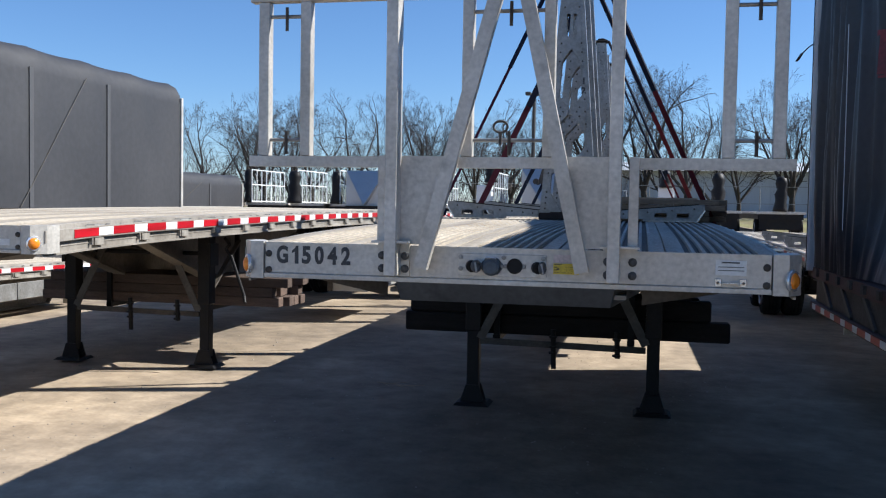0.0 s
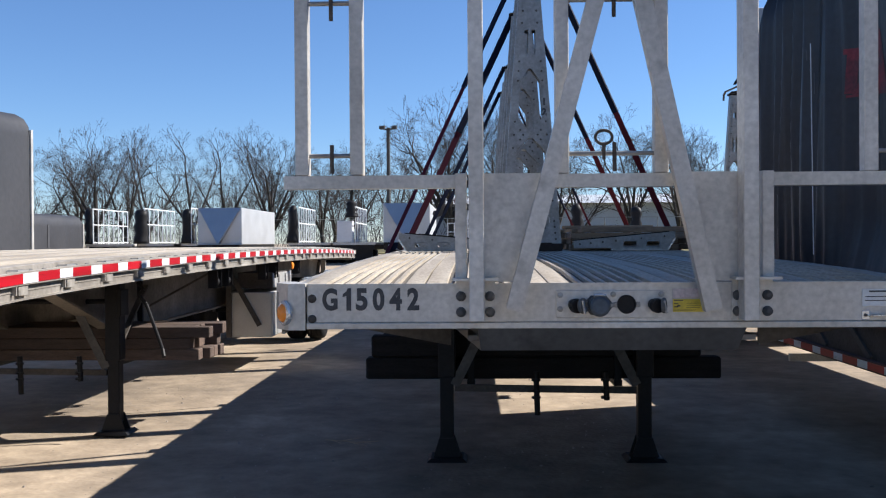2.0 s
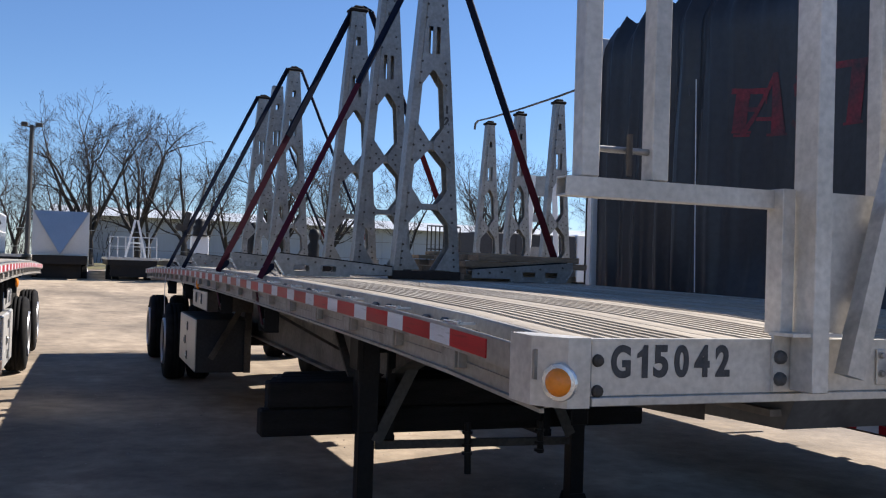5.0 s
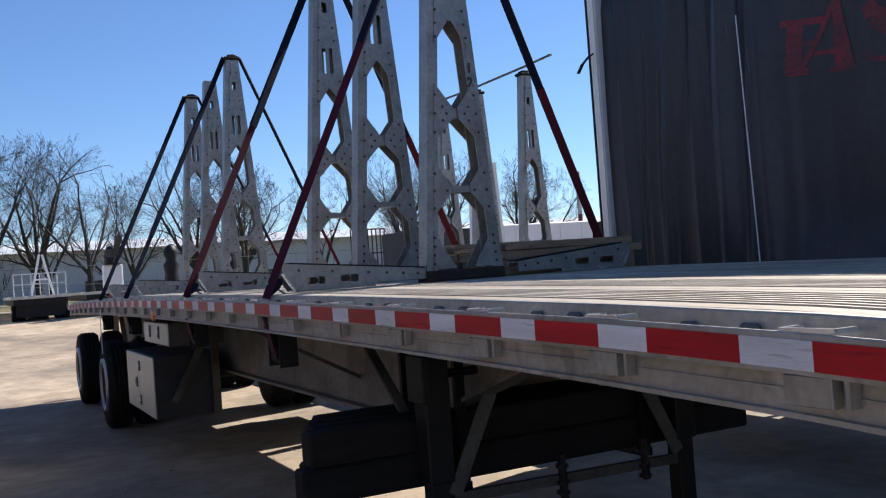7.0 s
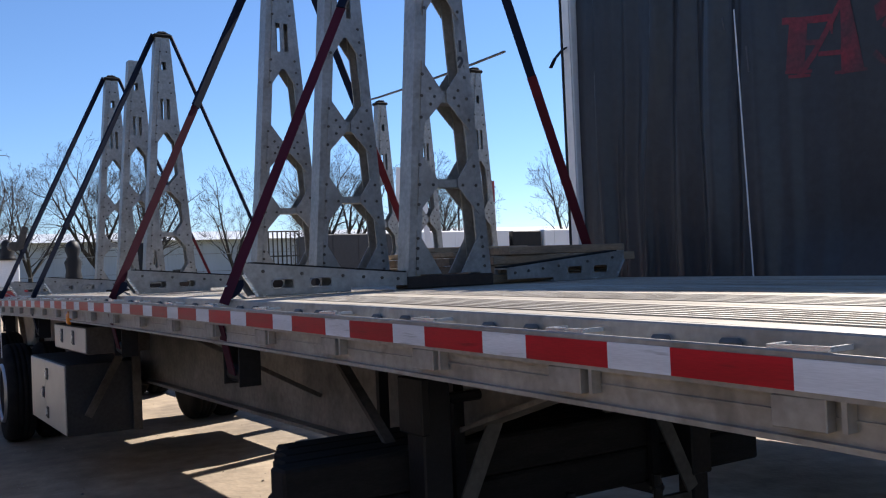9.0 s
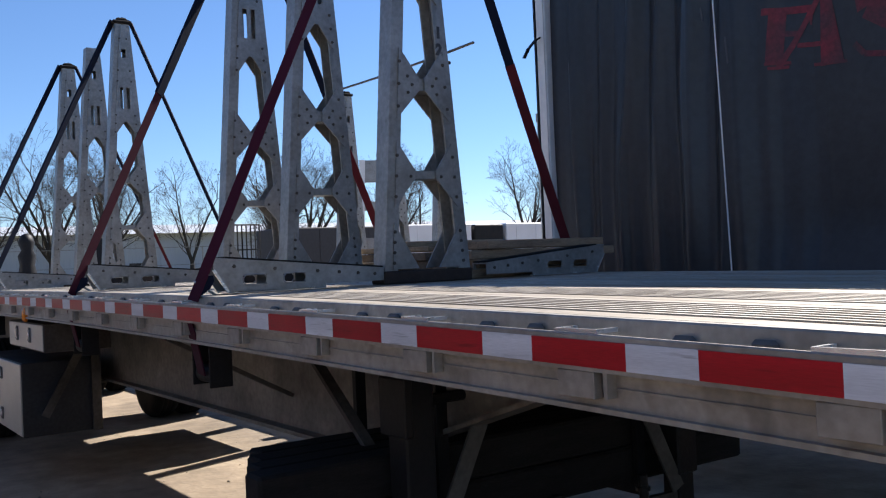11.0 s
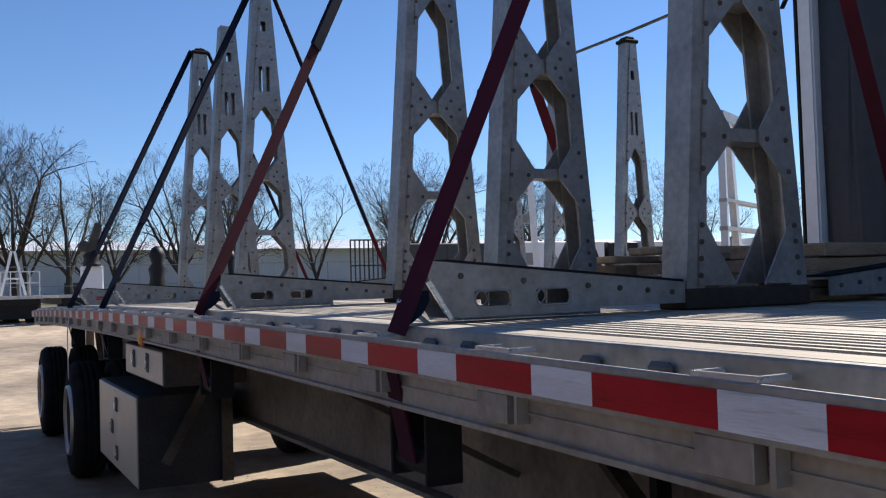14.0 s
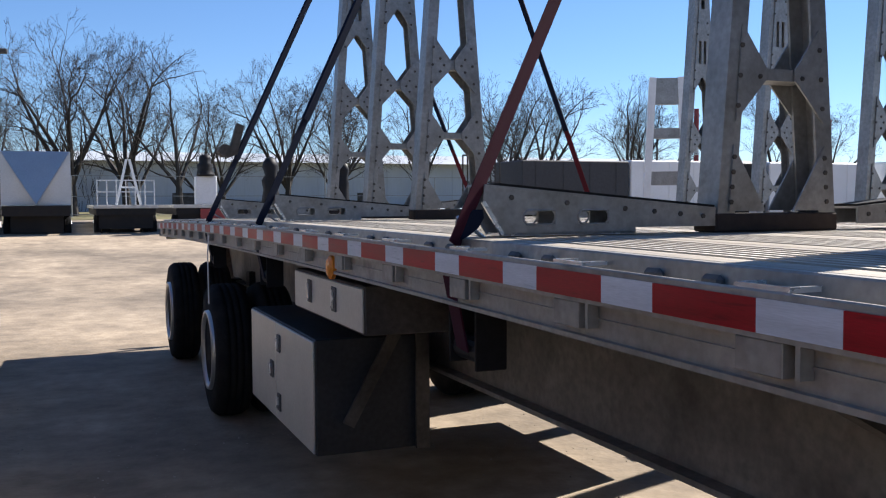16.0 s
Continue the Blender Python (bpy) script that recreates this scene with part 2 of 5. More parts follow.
# ---- mesh helpers ----
def part(name, bm, mat, parent=None, label="", smooth=False):
    me = bpy.data.meshes.new(name)
    bmesh.ops.recalc_face_normals(bm, faces=bm.faces)
    bm.to_mesh(me)
    bm.free()
    me.materials.append(mat)
    if smooth:
        for p in me.polygons:
            p.use_smooth = True
    ob = new(name, me)
    if parent:
        ob.parent = parent
    if label:
        ob["label"] = label
    return ob


def share(name, src, parent, m, label=""):
    """One more object on the mesh of src."""
    ob = new(name, src.data)
    ob.parent = parent
    ob.matrix_basis = m
    if label:
        ob["label"] = label
    return ob


def empty(name, loc=(0, 0, 0), rz=0, **tags):
    ob = new(name)
    ob.matrix_basis = pose(*loc, 0, 0, rz)
    return tagged(ob, **tags)


def hexa(bm, pts):
    """Eight corners, four below and four above, in the same turn."""
    v = [bm.verts.new(p) for p in pts]
    for f in ((3, 2, 1, 0), (4, 5, 6, 7), (0, 1, 5, 4), (1, 2, 6, 5), (2, 3, 7, 6), (3, 0, 4, 7)):
        bm.faces.new([v[i] for i in f])
    return v


def box(bm, x0, x1, y0, y1, z0, z1, bevel=0.0, m=None):
    tmp = bmesh.new() if bevel or m else bm
    hexa(tmp, [(x0, y0, z0), (x1, y0, z0), (x1, y1, z0), (x0, y1, z0), (x0, y0, z1), (x1, y0, z1), (x1, y1, z1), (x0, y1, z1)])
    if tmp is not bm:
        if bevel:
            bmesh.ops.bevel(tmp, geom=tmp.edges[:], offset=bevel, segments=1, affect="EDGES")
        if m:
            bmesh.ops.transform(tmp, matrix=m, verts=tmp.verts)
        merge(bm, tmp)
    return bm


def merge(bm, other):
    me = bpy.data.meshes.new("tmp")
    other.to_mesh(me)
    other.free()
    bm.from_mesh(me)
    bpy.data.meshes.remove(me)


def bar(bm, a, b, w, h, up=(0, 0, 1), w2=None, h2=None):
    """A straight rectangular bar from a to b; w across, h along up."""
    a, b = Vector(a), Vector(b)
    d = (b - a).normalized()
    s = d.cross(Vector(up))
    s = s.normalized() if s.length > 1e-6 else Vector((1, 0, 0))
    u = s.cross(d).normalized()
    pts = []
    for p, ww, hh in ((a, w, h), (b, w2 or w, h2 or h)):
        pts += [p - s * ww / 2 - u * hh / 2, p + s * ww / 2 - u * hh / 2, p + s * ww / 2 + u * hh / 2, p - s * ww / 2 + u * hh / 2]
    hexa(bm, pts)


def rod(bm, a, b, r, r2=None, n=10):
    a, b = Vector(a), Vector(b)
    q = (b - a).to_track_quat("Z", "Y").to_matrix()
    rings = []
    for p, rr in ((a, r), (b, r if r2 is None else r2)):
        rings.append([bm.verts.new(p + q @ Vector((rr * math.cos(k * math.tau / n), rr * math.sin(k * math.tau / n), 0))) for k in range(n)])
    for k in range(n):
        bm.faces.new((rings[0][k], rings[0][(k + 1) % n], rings[1][(k + 1) % n], rings[1][k]))
    bm.faces.new(rings[0][::-1])
    bm.faces.new(rings[1])


def lathe(bm, profile, n=24, m=None):
    """Profile of (radius, height) about local z."""
    tmp = bmesh.new()
    rings = [[tmp.verts.new((r * math.cos(k * math.tau / n), r * math.sin(k * math.tau / n), h)) for k in range(n)] for r, h in profile]
    for a, b in zip(rings, rings[1:]):
        for k in range(n):
            tmp.faces.new((a[k], a[(k + 1) % n], b[(k + 1) % n], b[k]))
    tmp.faces.new(rings[0][::-1])
    tmp.faces.new(rings[-1])
    if m:
        bmesh.ops.transform(tmp, matrix=m, verts=tmp.verts)
    merge(bm, tmp)


def plate(bm, pts, t0, t1, axis="y"):
    """A flat outline of (a, b) made thick from t0 to t1 along an axis; outline in xz for y, yz for x, xy for z."""
    def at(p, t):
        return {"y": (p[0], t, p[1]), "x": (t, p[0], p[1]), "z": (p[0], p[1], t)}[axis]
    lo, hi = [bm.verts.new(at(p, t0)) for p in pts], [bm.verts.new(at(p, t1)) for p in pts]
    bm.faces.new(lo[::-1])
    bm.faces.new(hi)
    for k in range(len(pts)):
        j = (k + 1) % len(pts)
        bm.faces.new((lo[k], lo[j], hi[j], hi[k]))


def sweep(bm, profile, ys, rise):
    """A closed outline of (x, z) drawn along y over a rise that bends it."""
    rings = [[bm.verts.new((x, y, z + rise(y))) for x, z in profile] for y in ys]
    n = len(profile)
    for a, b in zip(rings, rings[1:]):
        for k in range(n):
            bm.faces.new((a[k], a[(k + 1) % n], b[(k + 1) % n], b[k]))
    bm.faces.new(rings[0][::-1])
    bm.faces.new(rings[-1])


def bolt(bm, x, y, z, axis, r=0.012, h=0.01):
    d = {"x": (h, 0, 0), "y": (0, h, 0), "z": (0, 0, h), "-y": (0, -h, 0), "-x": (-h, 0, 0)}[axis]
    rod(bm, (x, y, z), (x + d[0], y + d[1], z + d[2]), r, r * 0.85, 6)


def text_mesh(word, size):
    c = bpy.data.curves.new("letters", "FONT")
    c.body, c.size, c.extrude, c.space_character = word, size, 0.0008, 1.16
    c.offset = 0.0045
    ob = bpy.data.objects.new("letters", c)
    scene.collection.objects.link(ob)
    me = bpy.data.meshes.new_from_object(ob.evaluated_get(bpy.context.evaluated_depsgraph_get()))
    bpy.data.objects.remove(ob)
    return me


# ---- ground and distance ----
def rise(y):
    """Camber of a trailer deck of about fifteen metres."""
    return 0.08 * (1 - ((y - 7.6) / 7.6) ** 2) - 0.02 * max(0.0, 1 - y / 1.3) ** 2


def smooth(u):
    u = max(0.0, min(1.0, u))
    return u * u * (3 - 2 * u)


def terrain(x, y):
    """The yard climbs gently towards the row at its back."""
    return 1.05 * smooth((y - 15) / 22) * max(smooth((10 - x) / 6), smooth((y - 42) / 8))


def sheet(name, xs, ys, mat, lift=0.0, rough=0.0):
    bm = bmesh.new()
    rows = [[bm.verts.new((x, y, terrain(x, y) + lift + (rough * noise.noise((x * 0.5, y * 0.5, 3)) if rough else 0))) for x in xs] for y in ys]
    for a, b in zip(rows, rows[1:]):
        for k in range(len(xs) - 1):
            bm.faces.new((a[k], a[k + 1], b[k + 1], b[k]))
    return part(name, bm, mat, smooth=True)


XS = [-900, -400, -150, -80] + [-50 + 2.0 * k for k in range(41)] + [40, 60, 90, 160, 400, 900]
YS = [-700, -300, -100, -40, -10, 0, 8] + [14 + 1.5 * k for k in range(29)] + [60, 70, 90, 130, 250, 500, 1100]
tagged(sheet("ground", XS, YS, DIRT), "pale tan gravel and dirt truck yard", "ground", kind="structure")
tagged(sheet("grass_verge", [-160 + 4 * k for k in range(76)], [43 + 1.5 * k for k in range(20)] + [75, 82, 95, 120], GRASS, 0.03, 0.06), "strip of brown winter grass behind the yard", "grass", kind="structure")


# ---- flatbed trailers ----
def wheel(parent, x, y, z=0.51, side=-1):
    """A twin tyre wheel; the face looks to side."""
    w = empty("wheel", (0, 0, 0))
    w.parent = parent
    turn = pose(x, y, z, 0, 90 * side, 0)
    for k, d in enumerate((0.0, -0.33)):
        bm = bmesh.new()
        lathe(bm, [(0.29, -0.13 + d), (0.40, -0.145 + d), (0.485, -0.13 + d), (0.515, -0.09 + d), (0.519, -0.058 + d), (0.505, -0.055 + d), (0.505, -0.045 + d), (0.519, -0.042 + d), (0.52, -0.008 + d), (0.506, -0.005 + d), (0.506, 0.005 + d), (0.52, 0.008 + d), (0.519, 0.042 + d), (0.505, 0.045 + d), (0.505, 0.055 + d), (0.519, 0.058 + d), (0.515, 0.09 + d), (0.485, 0.13 + d), (0.40, 0.145 + d), (0.29, 0.13 + d)], 32, turn)
        part("tyre", bm, RUBBER, w, smooth=True)
    bm = bmesh.new()
    lathe(bm, [(0.285, -0.1), (0.318, 0.12), (0.308, 0.158), (0.288, 0.160), (0.272, 0.13), (0.25, 0.03), (0.17, 0.0), (0.13, 0.03), (0.11, 0.10), (0.07, 0.115)], 28, turn)
    part("rim", bm, RIM, w, "polished metal rim", smooth=True)
    bm = bmesh.new()
    for k in range(10):
        a = k * math.tau / 10
        lathe(bm, [(0.018, 0.0), (0.018, 0.035), (0.010, 0.045)], 6, turn @ pose(0.15 * math.cos(a), 0.15 * math.sin(a), 0.0))
    tagged(part("lug_ring", bm, CHROME, w), kind="stuff")
    return w


def tape_run(parent, x, L, sign, zoff, first=0.36):
    """Red and white reflective pieces along one side rail."""
    y, red = first, True
    while y < L - 0.3:
        ln = 0.2794 if red else 0.1778
        bm = bmesh.new()
        xs = x + sign * 0.0035
        n = 2
        pts = []
        for i in range(n + 1):
            yy = y + ln * i / n
            pts.append((yy, zoff + rise(yy)))
        for a, b in zip(pts, pts[1:]):
            hexa(bm, [(x, a[0], a[1]), (xs, a[0], a[1]), (xs, b[0], b[1]), (x, b[0], b[1]), (x, a[0], a[1] + 0.055), (xs, a[0], a[1] + 0.055), (xs, b[0], b[1] + 0.055), (x, b[0], b[1] + 0.055)])
        part("red_tape" if red else "white_tape", bm, REDT if red else WHITET, parent)
        y += ln
        red = not red


def side_rail(parent, x, sign, L, step=0.61):
    """Extruded edge rail with a proud upper band, set-back lower web and stake pockets. sign: the outer way."""
    ys = [0.06 + (L - 0.06) * k / 24 for k in range(25)]
    o = x
    prof = [(o, 1.372), (o, 1.446), (o - sign * 0.003, 1.449), (o - sign * 0.008, 1.449), (o - sign * 0.011, 1.446), (o - sign * 0.012, 1.412), (o - sign * 0.066, 1.412), (o - sign * 0.074, 1.472), (o - sign * 0.078, 1.476), (o - sign * 0.10, 1.476), (o - sign * 0.10, 1.40),
            (o - sign * 0.06, 1.36), (o - sign * 0.06, 1.30), (o - sign * 0.02, 1.296), (o - sign * 0.02, 1.285), (o - sign * 0.032, 1.285), (o - sign * 0.032, 1.368)]
    bm = bmesh.new()
    sweep(bm, prof, ys, rise)
    rail = part("side_rail", bm, RAIL, parent)
    bm = bmesh.new()
    sweep(bm, [(o - sign * 0.031, 1.335), (o - sign * 0.027, 1.335), (o - sign * 0.027, 1.340), (o - sign * 0.031, 1.340)], ys, rise)
    part("rail_lip", bm, RAIL, rail)
    y = 0.66
    mesh_p = mesh_s = mesh_k = None
    while y < L - 0.2:
        m = Matrix.Translation((0, y, rise(y)))
        if not mesh_p:
            bm = bmesh.new()
            a, b = sorted((o - sign * 0.03, o - sign * 0.003))
            box(bm, min(a, o - sign * 0.008), max(a, o - sign * 0.008) if sign > 0 else b + 0.0, -0.05, 0.06, 1.314, 1.371, 0.002)
            box(bm, min(a, o - sign * 0.004), max(a, o - sign * 0.004) if sign > 0 else b + 0.0, -0.088, -0.078, 1.318, 1.371)
            mesh_p = part("stake_pocket", bm, RAIL, rail)
            bm = bmesh.new()
            s0, s1 = o - sign * 0.008, o - sign * 0.066
            for yy in (-0.06, 0.06):
                bar(bm, (s0, yy, 1.453), (s1, yy, 1.453), 0.007, 0.009)
            bar(bm, (s0, -0.0635, 1.453), (s0, 0.0635, 1.453), 0.007, 0.009)
            mesh_s = part("pocket_frame", bm, CHROME, rail, "shiny bent rod frame on the rail")
            bm = bmesh.new()
            box(bm, min(o - sign * 0.071, o - sign * 0.052), max(o - sign * 0.071, o - sign * 0.052), -0.028, 0.028, 1.418, 1.458, 0.008)
            mesh_k = part("rail_knob", bm, KNOB, rail)
            for q in (mesh_p, mesh_s):
                q.matrix_basis = m
            mesh_k.matrix_basis = m @ pose(0, 0.19, 0)
            share("rail_knob", mesh_k, rail, m @ pose(0, 0.37, 0))
        else:
            share("stake_pocket", mesh_p, rail, m)
            share("pocket_frame", mesh_s, rail, m)
            share("rail_knob", mesh_k, rail, m @ pose(0, 0.19, 0))
            share("rail_knob", mesh_k, rail, m @ pose(0, 0.37, 0))
        y += step
    return rail


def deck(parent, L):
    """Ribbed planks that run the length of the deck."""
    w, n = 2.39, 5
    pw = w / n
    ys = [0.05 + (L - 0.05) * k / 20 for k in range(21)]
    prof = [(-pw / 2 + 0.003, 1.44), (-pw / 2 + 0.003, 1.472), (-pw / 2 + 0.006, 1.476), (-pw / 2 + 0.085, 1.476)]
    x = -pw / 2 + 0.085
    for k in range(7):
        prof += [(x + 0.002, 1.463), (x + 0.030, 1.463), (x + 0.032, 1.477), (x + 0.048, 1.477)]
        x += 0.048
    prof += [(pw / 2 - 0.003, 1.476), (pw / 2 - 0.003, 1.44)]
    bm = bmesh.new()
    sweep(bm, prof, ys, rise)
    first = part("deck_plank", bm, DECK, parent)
    # slot 1: groove floors, coloured dark for shade; slot 2: bright rib tops
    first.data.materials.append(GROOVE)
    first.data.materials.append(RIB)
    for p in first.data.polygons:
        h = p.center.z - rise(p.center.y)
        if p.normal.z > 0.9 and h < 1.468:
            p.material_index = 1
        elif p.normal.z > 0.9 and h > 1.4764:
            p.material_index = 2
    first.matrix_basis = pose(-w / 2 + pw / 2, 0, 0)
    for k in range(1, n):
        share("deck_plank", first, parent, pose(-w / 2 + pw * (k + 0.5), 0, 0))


def landing_gear(parent, y=3.40, half=0.73):
    for s in (-1, 1):
        bm = bmesh.new()
        box(bm, s * half - 0.065, s * half + 0.065, y - 0.065, y + 0.065, 0.62, 1.30, 0.008)
        box(bm, s * half - 0.05, s * half + 0.05, y - 0.05, y + 0.05, 0.10, 0.66, 0.006)
        leg = part("landing_leg", bm, BLACK, parent)
        bm = bmesh.new()
        hexa(bm, [(s * half - 0.15, y - 0.13, 0.004), (s * half + 0.15, y - 0.13, 0.004), (s * half + 0.15, y + 0.13, 0.004), (s * half - 0.15, y + 0.13, 0.004),
                  (s * half - 0.12, y - 0.11, 0.03), (s * half + 0.12, y - 0.11, 0.03), (s * half + 0.12, y + 0.11, 0.03), (s * half - 0.12, y + 0.11, 0.03)])
        for d in (-1, 1):
            hexa(bm, [(s * half - 0.10, y + d * 0.055 - 0.006, 0.03), (s * half + 0.10, y + d * 0.055 - 0.006, 0.03), (s * half + 0.10, y + d * 0.055 + 0.006, 0.03), (s * half - 0.10, y + d * 0.055 + 0.006, 0.03),
                      (s * half - 0.055, y + d * 0.055 - 0.006, 0.17), (s * half + 0.055, y + d * 0.055 - 0.006, 0.17), (s * half + 0.055, y + d * 0.055 + 0.006, 0.17), (s * half - 0.055, y + d * 0.055 + 0.006, 0.17)])
        part("foot", bm, BLACK, leg)
        bm = bmesh.new()
        bar(bm, (s * (half - 0.06), y - 0.05, 0.56), (s * 0.33, y - 0.05, 1.24), 0.012, 0.07)
        part("brace", bm, BRACE, leg, "grey diagonal brace")
        bm = bmesh.new()
        bar(bm, (s * half, y + 0.06, 0.72), (s * half, y + 0.75, 1.22), 0.05, 0.02)
        part("long_brace", bm, UNDER, leg)
        bm = bmesh.new()
        box(bm, s * (half + 0.065) - 0.02, s * (half + 0.065) + 0.02, y - 0.09, y + 0.09, 1.0, 1.22, 0.006)
        part("gear_case", bm, BLACK, leg)
    bm = bmesh.new()
    rod(bm, (-half, y, 1.12), (half, y, 1.12), 0.022)
    part("cross_shaft", bm, BLACK, parent)
    bm = bmesh.new()
    bar(bm, (-half + 0.06, y - 0.03, 0.54), (half - 0.06, y - 0.03, 0.52), 0.03, 0.05)
    tube = part("cross_tube", bm, UNDER, parent)
    for x in (-0.07, 0.44):
        bm = bmesh.new()
        rod(bm, (x, y - 0.05, 0.66), (x + 0.01, y - 0.05, 0.34 if x < 0 else 0.45), 0.022)
        for z in (0.60, 0.52, 0.47):
            rod(bm, (x, y - 0.05, z - 0.008), (x, y - 0.05, z + 0.008), 0.034)
        part("hanging_rod", bm, BLACK, tube)


def underframe(parent, L, axles):
    for s in (-1, 1):
        bm = bmesh.new()
        out = [(0.05, 1.42), (0.05, 1.25), (2.6, 1.25), (4.0, 0.80), (L - 0.4, 0.80), (L - 0.05, 1.2), (L - 0.05, 1.42)]
        x = s * 0.48
        plate(bm, out, x - 0.006, x + 0.006, "x")
        for a, b in zip(out[1:5], out[2:6]):
            bar(bm, (x, a[0], a[1]), (x, b[0], b[1]), 0.14, 0.02)
        part("main_beam", bm, FRAME, parent)
    src = None
    y = 0.6
    while y < L - 0.2:
        if src is None:
            bm = bmesh.new()
            box(bm, -1.23, 1.23, -0.03, 0.03, 1.425, 1.435)
            box(bm, -1.23, 1.23, -0.004, 0.004, 1.35, 1.43)
            box(bm, -1.23, 1.23, -0.03, 0.03, 1.345, 1.353)
            src = part("cross_member", bm, UNDER, parent)
            src.matrix_basis = Matrix.Translation((0, y, rise(y)))
        else:
            share("cross_member", src, parent, Matrix.Translation((0, y, rise(y))))
        y += 0.61
    for s in (-1, 1):
        for y in (2.4, 4.9):
            bm = bmesh.new()
            bar(bm, (s * 0.5, y, 0.98 if y > 3 else 1.27), (s * 1.2, y + 0.02, 1.36), 0.05, 0.02)
            part("gusset", bm, UNDER, parent)
    for y in axles:
        bm = bmesh.new()
        rod(bm, (-0.95, y, 0.51), (0.95, y, 0.51), 0.065)
        for s in (-1, 1):
            box(bm, s * 0.5 - 0.05, s * 0.5 + 0.05, y - 0.62, y + 0.1, 0.55, 0.64)
            rod(bm, (s * 0.5, y + 0.25, 0.62), (s * 0.5, y + 0.25, 0.82), 0.12, n=14)
            box(bm, s * 0.5 - 0.05, s * 0.5 + 0.05, y - 0.68, y - 0.5, 0.5, 0.95)
        part("axle", bm, BLACK, parent)
        for s in (-1, 1):
            wheel(parent, s * 1.14, y, 0.515, s)
    bm = bmesh.new()
    box(bm, -1.2, 1.2, L - 0.06, L, 1.25, 1.47)
    box(bm, -1.1, 1.1, L - 0.05, L, 0.5, 0.6)
    for s in (-1, 1):
        box(bm, s * 0.6 - 0.05, s * 0.6 + 0.05, L - 0.05, L, 0.58, 1.26)
    part("rear_bumper", bm, ALU, parent)


def front_end(parent):
    """The flat front sheet with its corner pieces, marker lamps and lower apron."""
    bm = bmesh.new()
    box(bm, -1.165, 1.165, 0.0, 0.05, 1.335, 1.482, 0.003)
    box(bm, -1.165, 1.165, -0.012, 0.05, 1.312, 1.335, 0.002)
    box(bm, -1.165, 1.165, -0.004, 0.0, 1.476, 1.484)
    part("front_sheet", bm, ALU, parent)
    for s in (-1, 1):
        bm = bmesh.new()
        pts = [(s * 1.17, -0.008), (s * 1.235, -0.008), (s * 1.297, 0.075), (s * 1.297, 0.20), (s * 1.25, 0.20), (s * 1.17, 0.05)]
        plate(bm, pts, 1.308, 1.486, "z")
        corner = part("corner_piece", bm, ALU, parent)
        c = pose(s * 1.247, 0.006, 1.374, 90, 0, s * 53)
        bm = bmesh.new()
        lathe(bm, [(0.045, -0.004), (0.049, 0.006), (0.046, 0.014), (0.036, 0.016)], 24, c)
        lampb = part("lamp_bezel", bm, CHROME, corner, "chrome lamp ring")
        bm = bmesh.new()
        lathe(bm, [(0.037, 0.0), (0.036, 0.016), (0.026, 0.026), (0.010, 0.030)], 24, c)
        part("marker_lens", bm, AMBER, lampb, "amber marker lens", smooth=True)
        for z in (1.350, 1.428):
            bm = bmesh.new()
            lathe(bm, [(0.017, 0.0), (0.015, 0.008), (0.007, 0.012)], 12, pose(s * 1.145, 0, z, 90))
            part("bolt", bm, UNDER, corner)
    bm = bmesh.new()
    hexa(bm, [(-0.50, 0.05, 1.222), (0.48, 0.05, 1.222), (0.60, 0.9, 1.215), (-0.60, 0.9, 1.215), (-0.51, -0.004, 1.312), (0.50, -0.004, 1.312), (0.70, 0.9, 1.312), (-0.70, 0.9, 1.312)])
    part("king_pin_apron", bm, SHEET, parent)
    for s in (-1, 1):
        bm = bmesh.new()
        plate(bm, [(s * 0.62, 1.312), (s * 0.62, 1.22), (s * 1.1, 1.312)], 0.25, 0.262, "y")
        part("outrigger", bm, UNDER, parent)


def flatbed(label, loc, rz, L, axles):
    t = empty("flatbed_trailer", loc, rz, label=label, category="trailer")
    front_end(t)
    for ob in t.children:
        ob.location.z -= 0.02
    deck(t, L)
    underframe(t, L, axles)
    landing_gear(t)
    for s in (-1, 1):
        rail = side_rail(t, s * 1.295, s, L)
        tape_run(rail, s * 1.295, L, s, 1.381)
    return t


main = flatbed("silver aluminium flatbed trailer with ribbed deck, parked on its legs", (0, 0, 0), 0, 15.2, (11.2, 14.1))
side = flatbed("sunlit aluminium flatbed trailer beside another, parked on its legs", (-4.30, 0.86, 0.02), 0, 15.2, (11.2, 14.1))


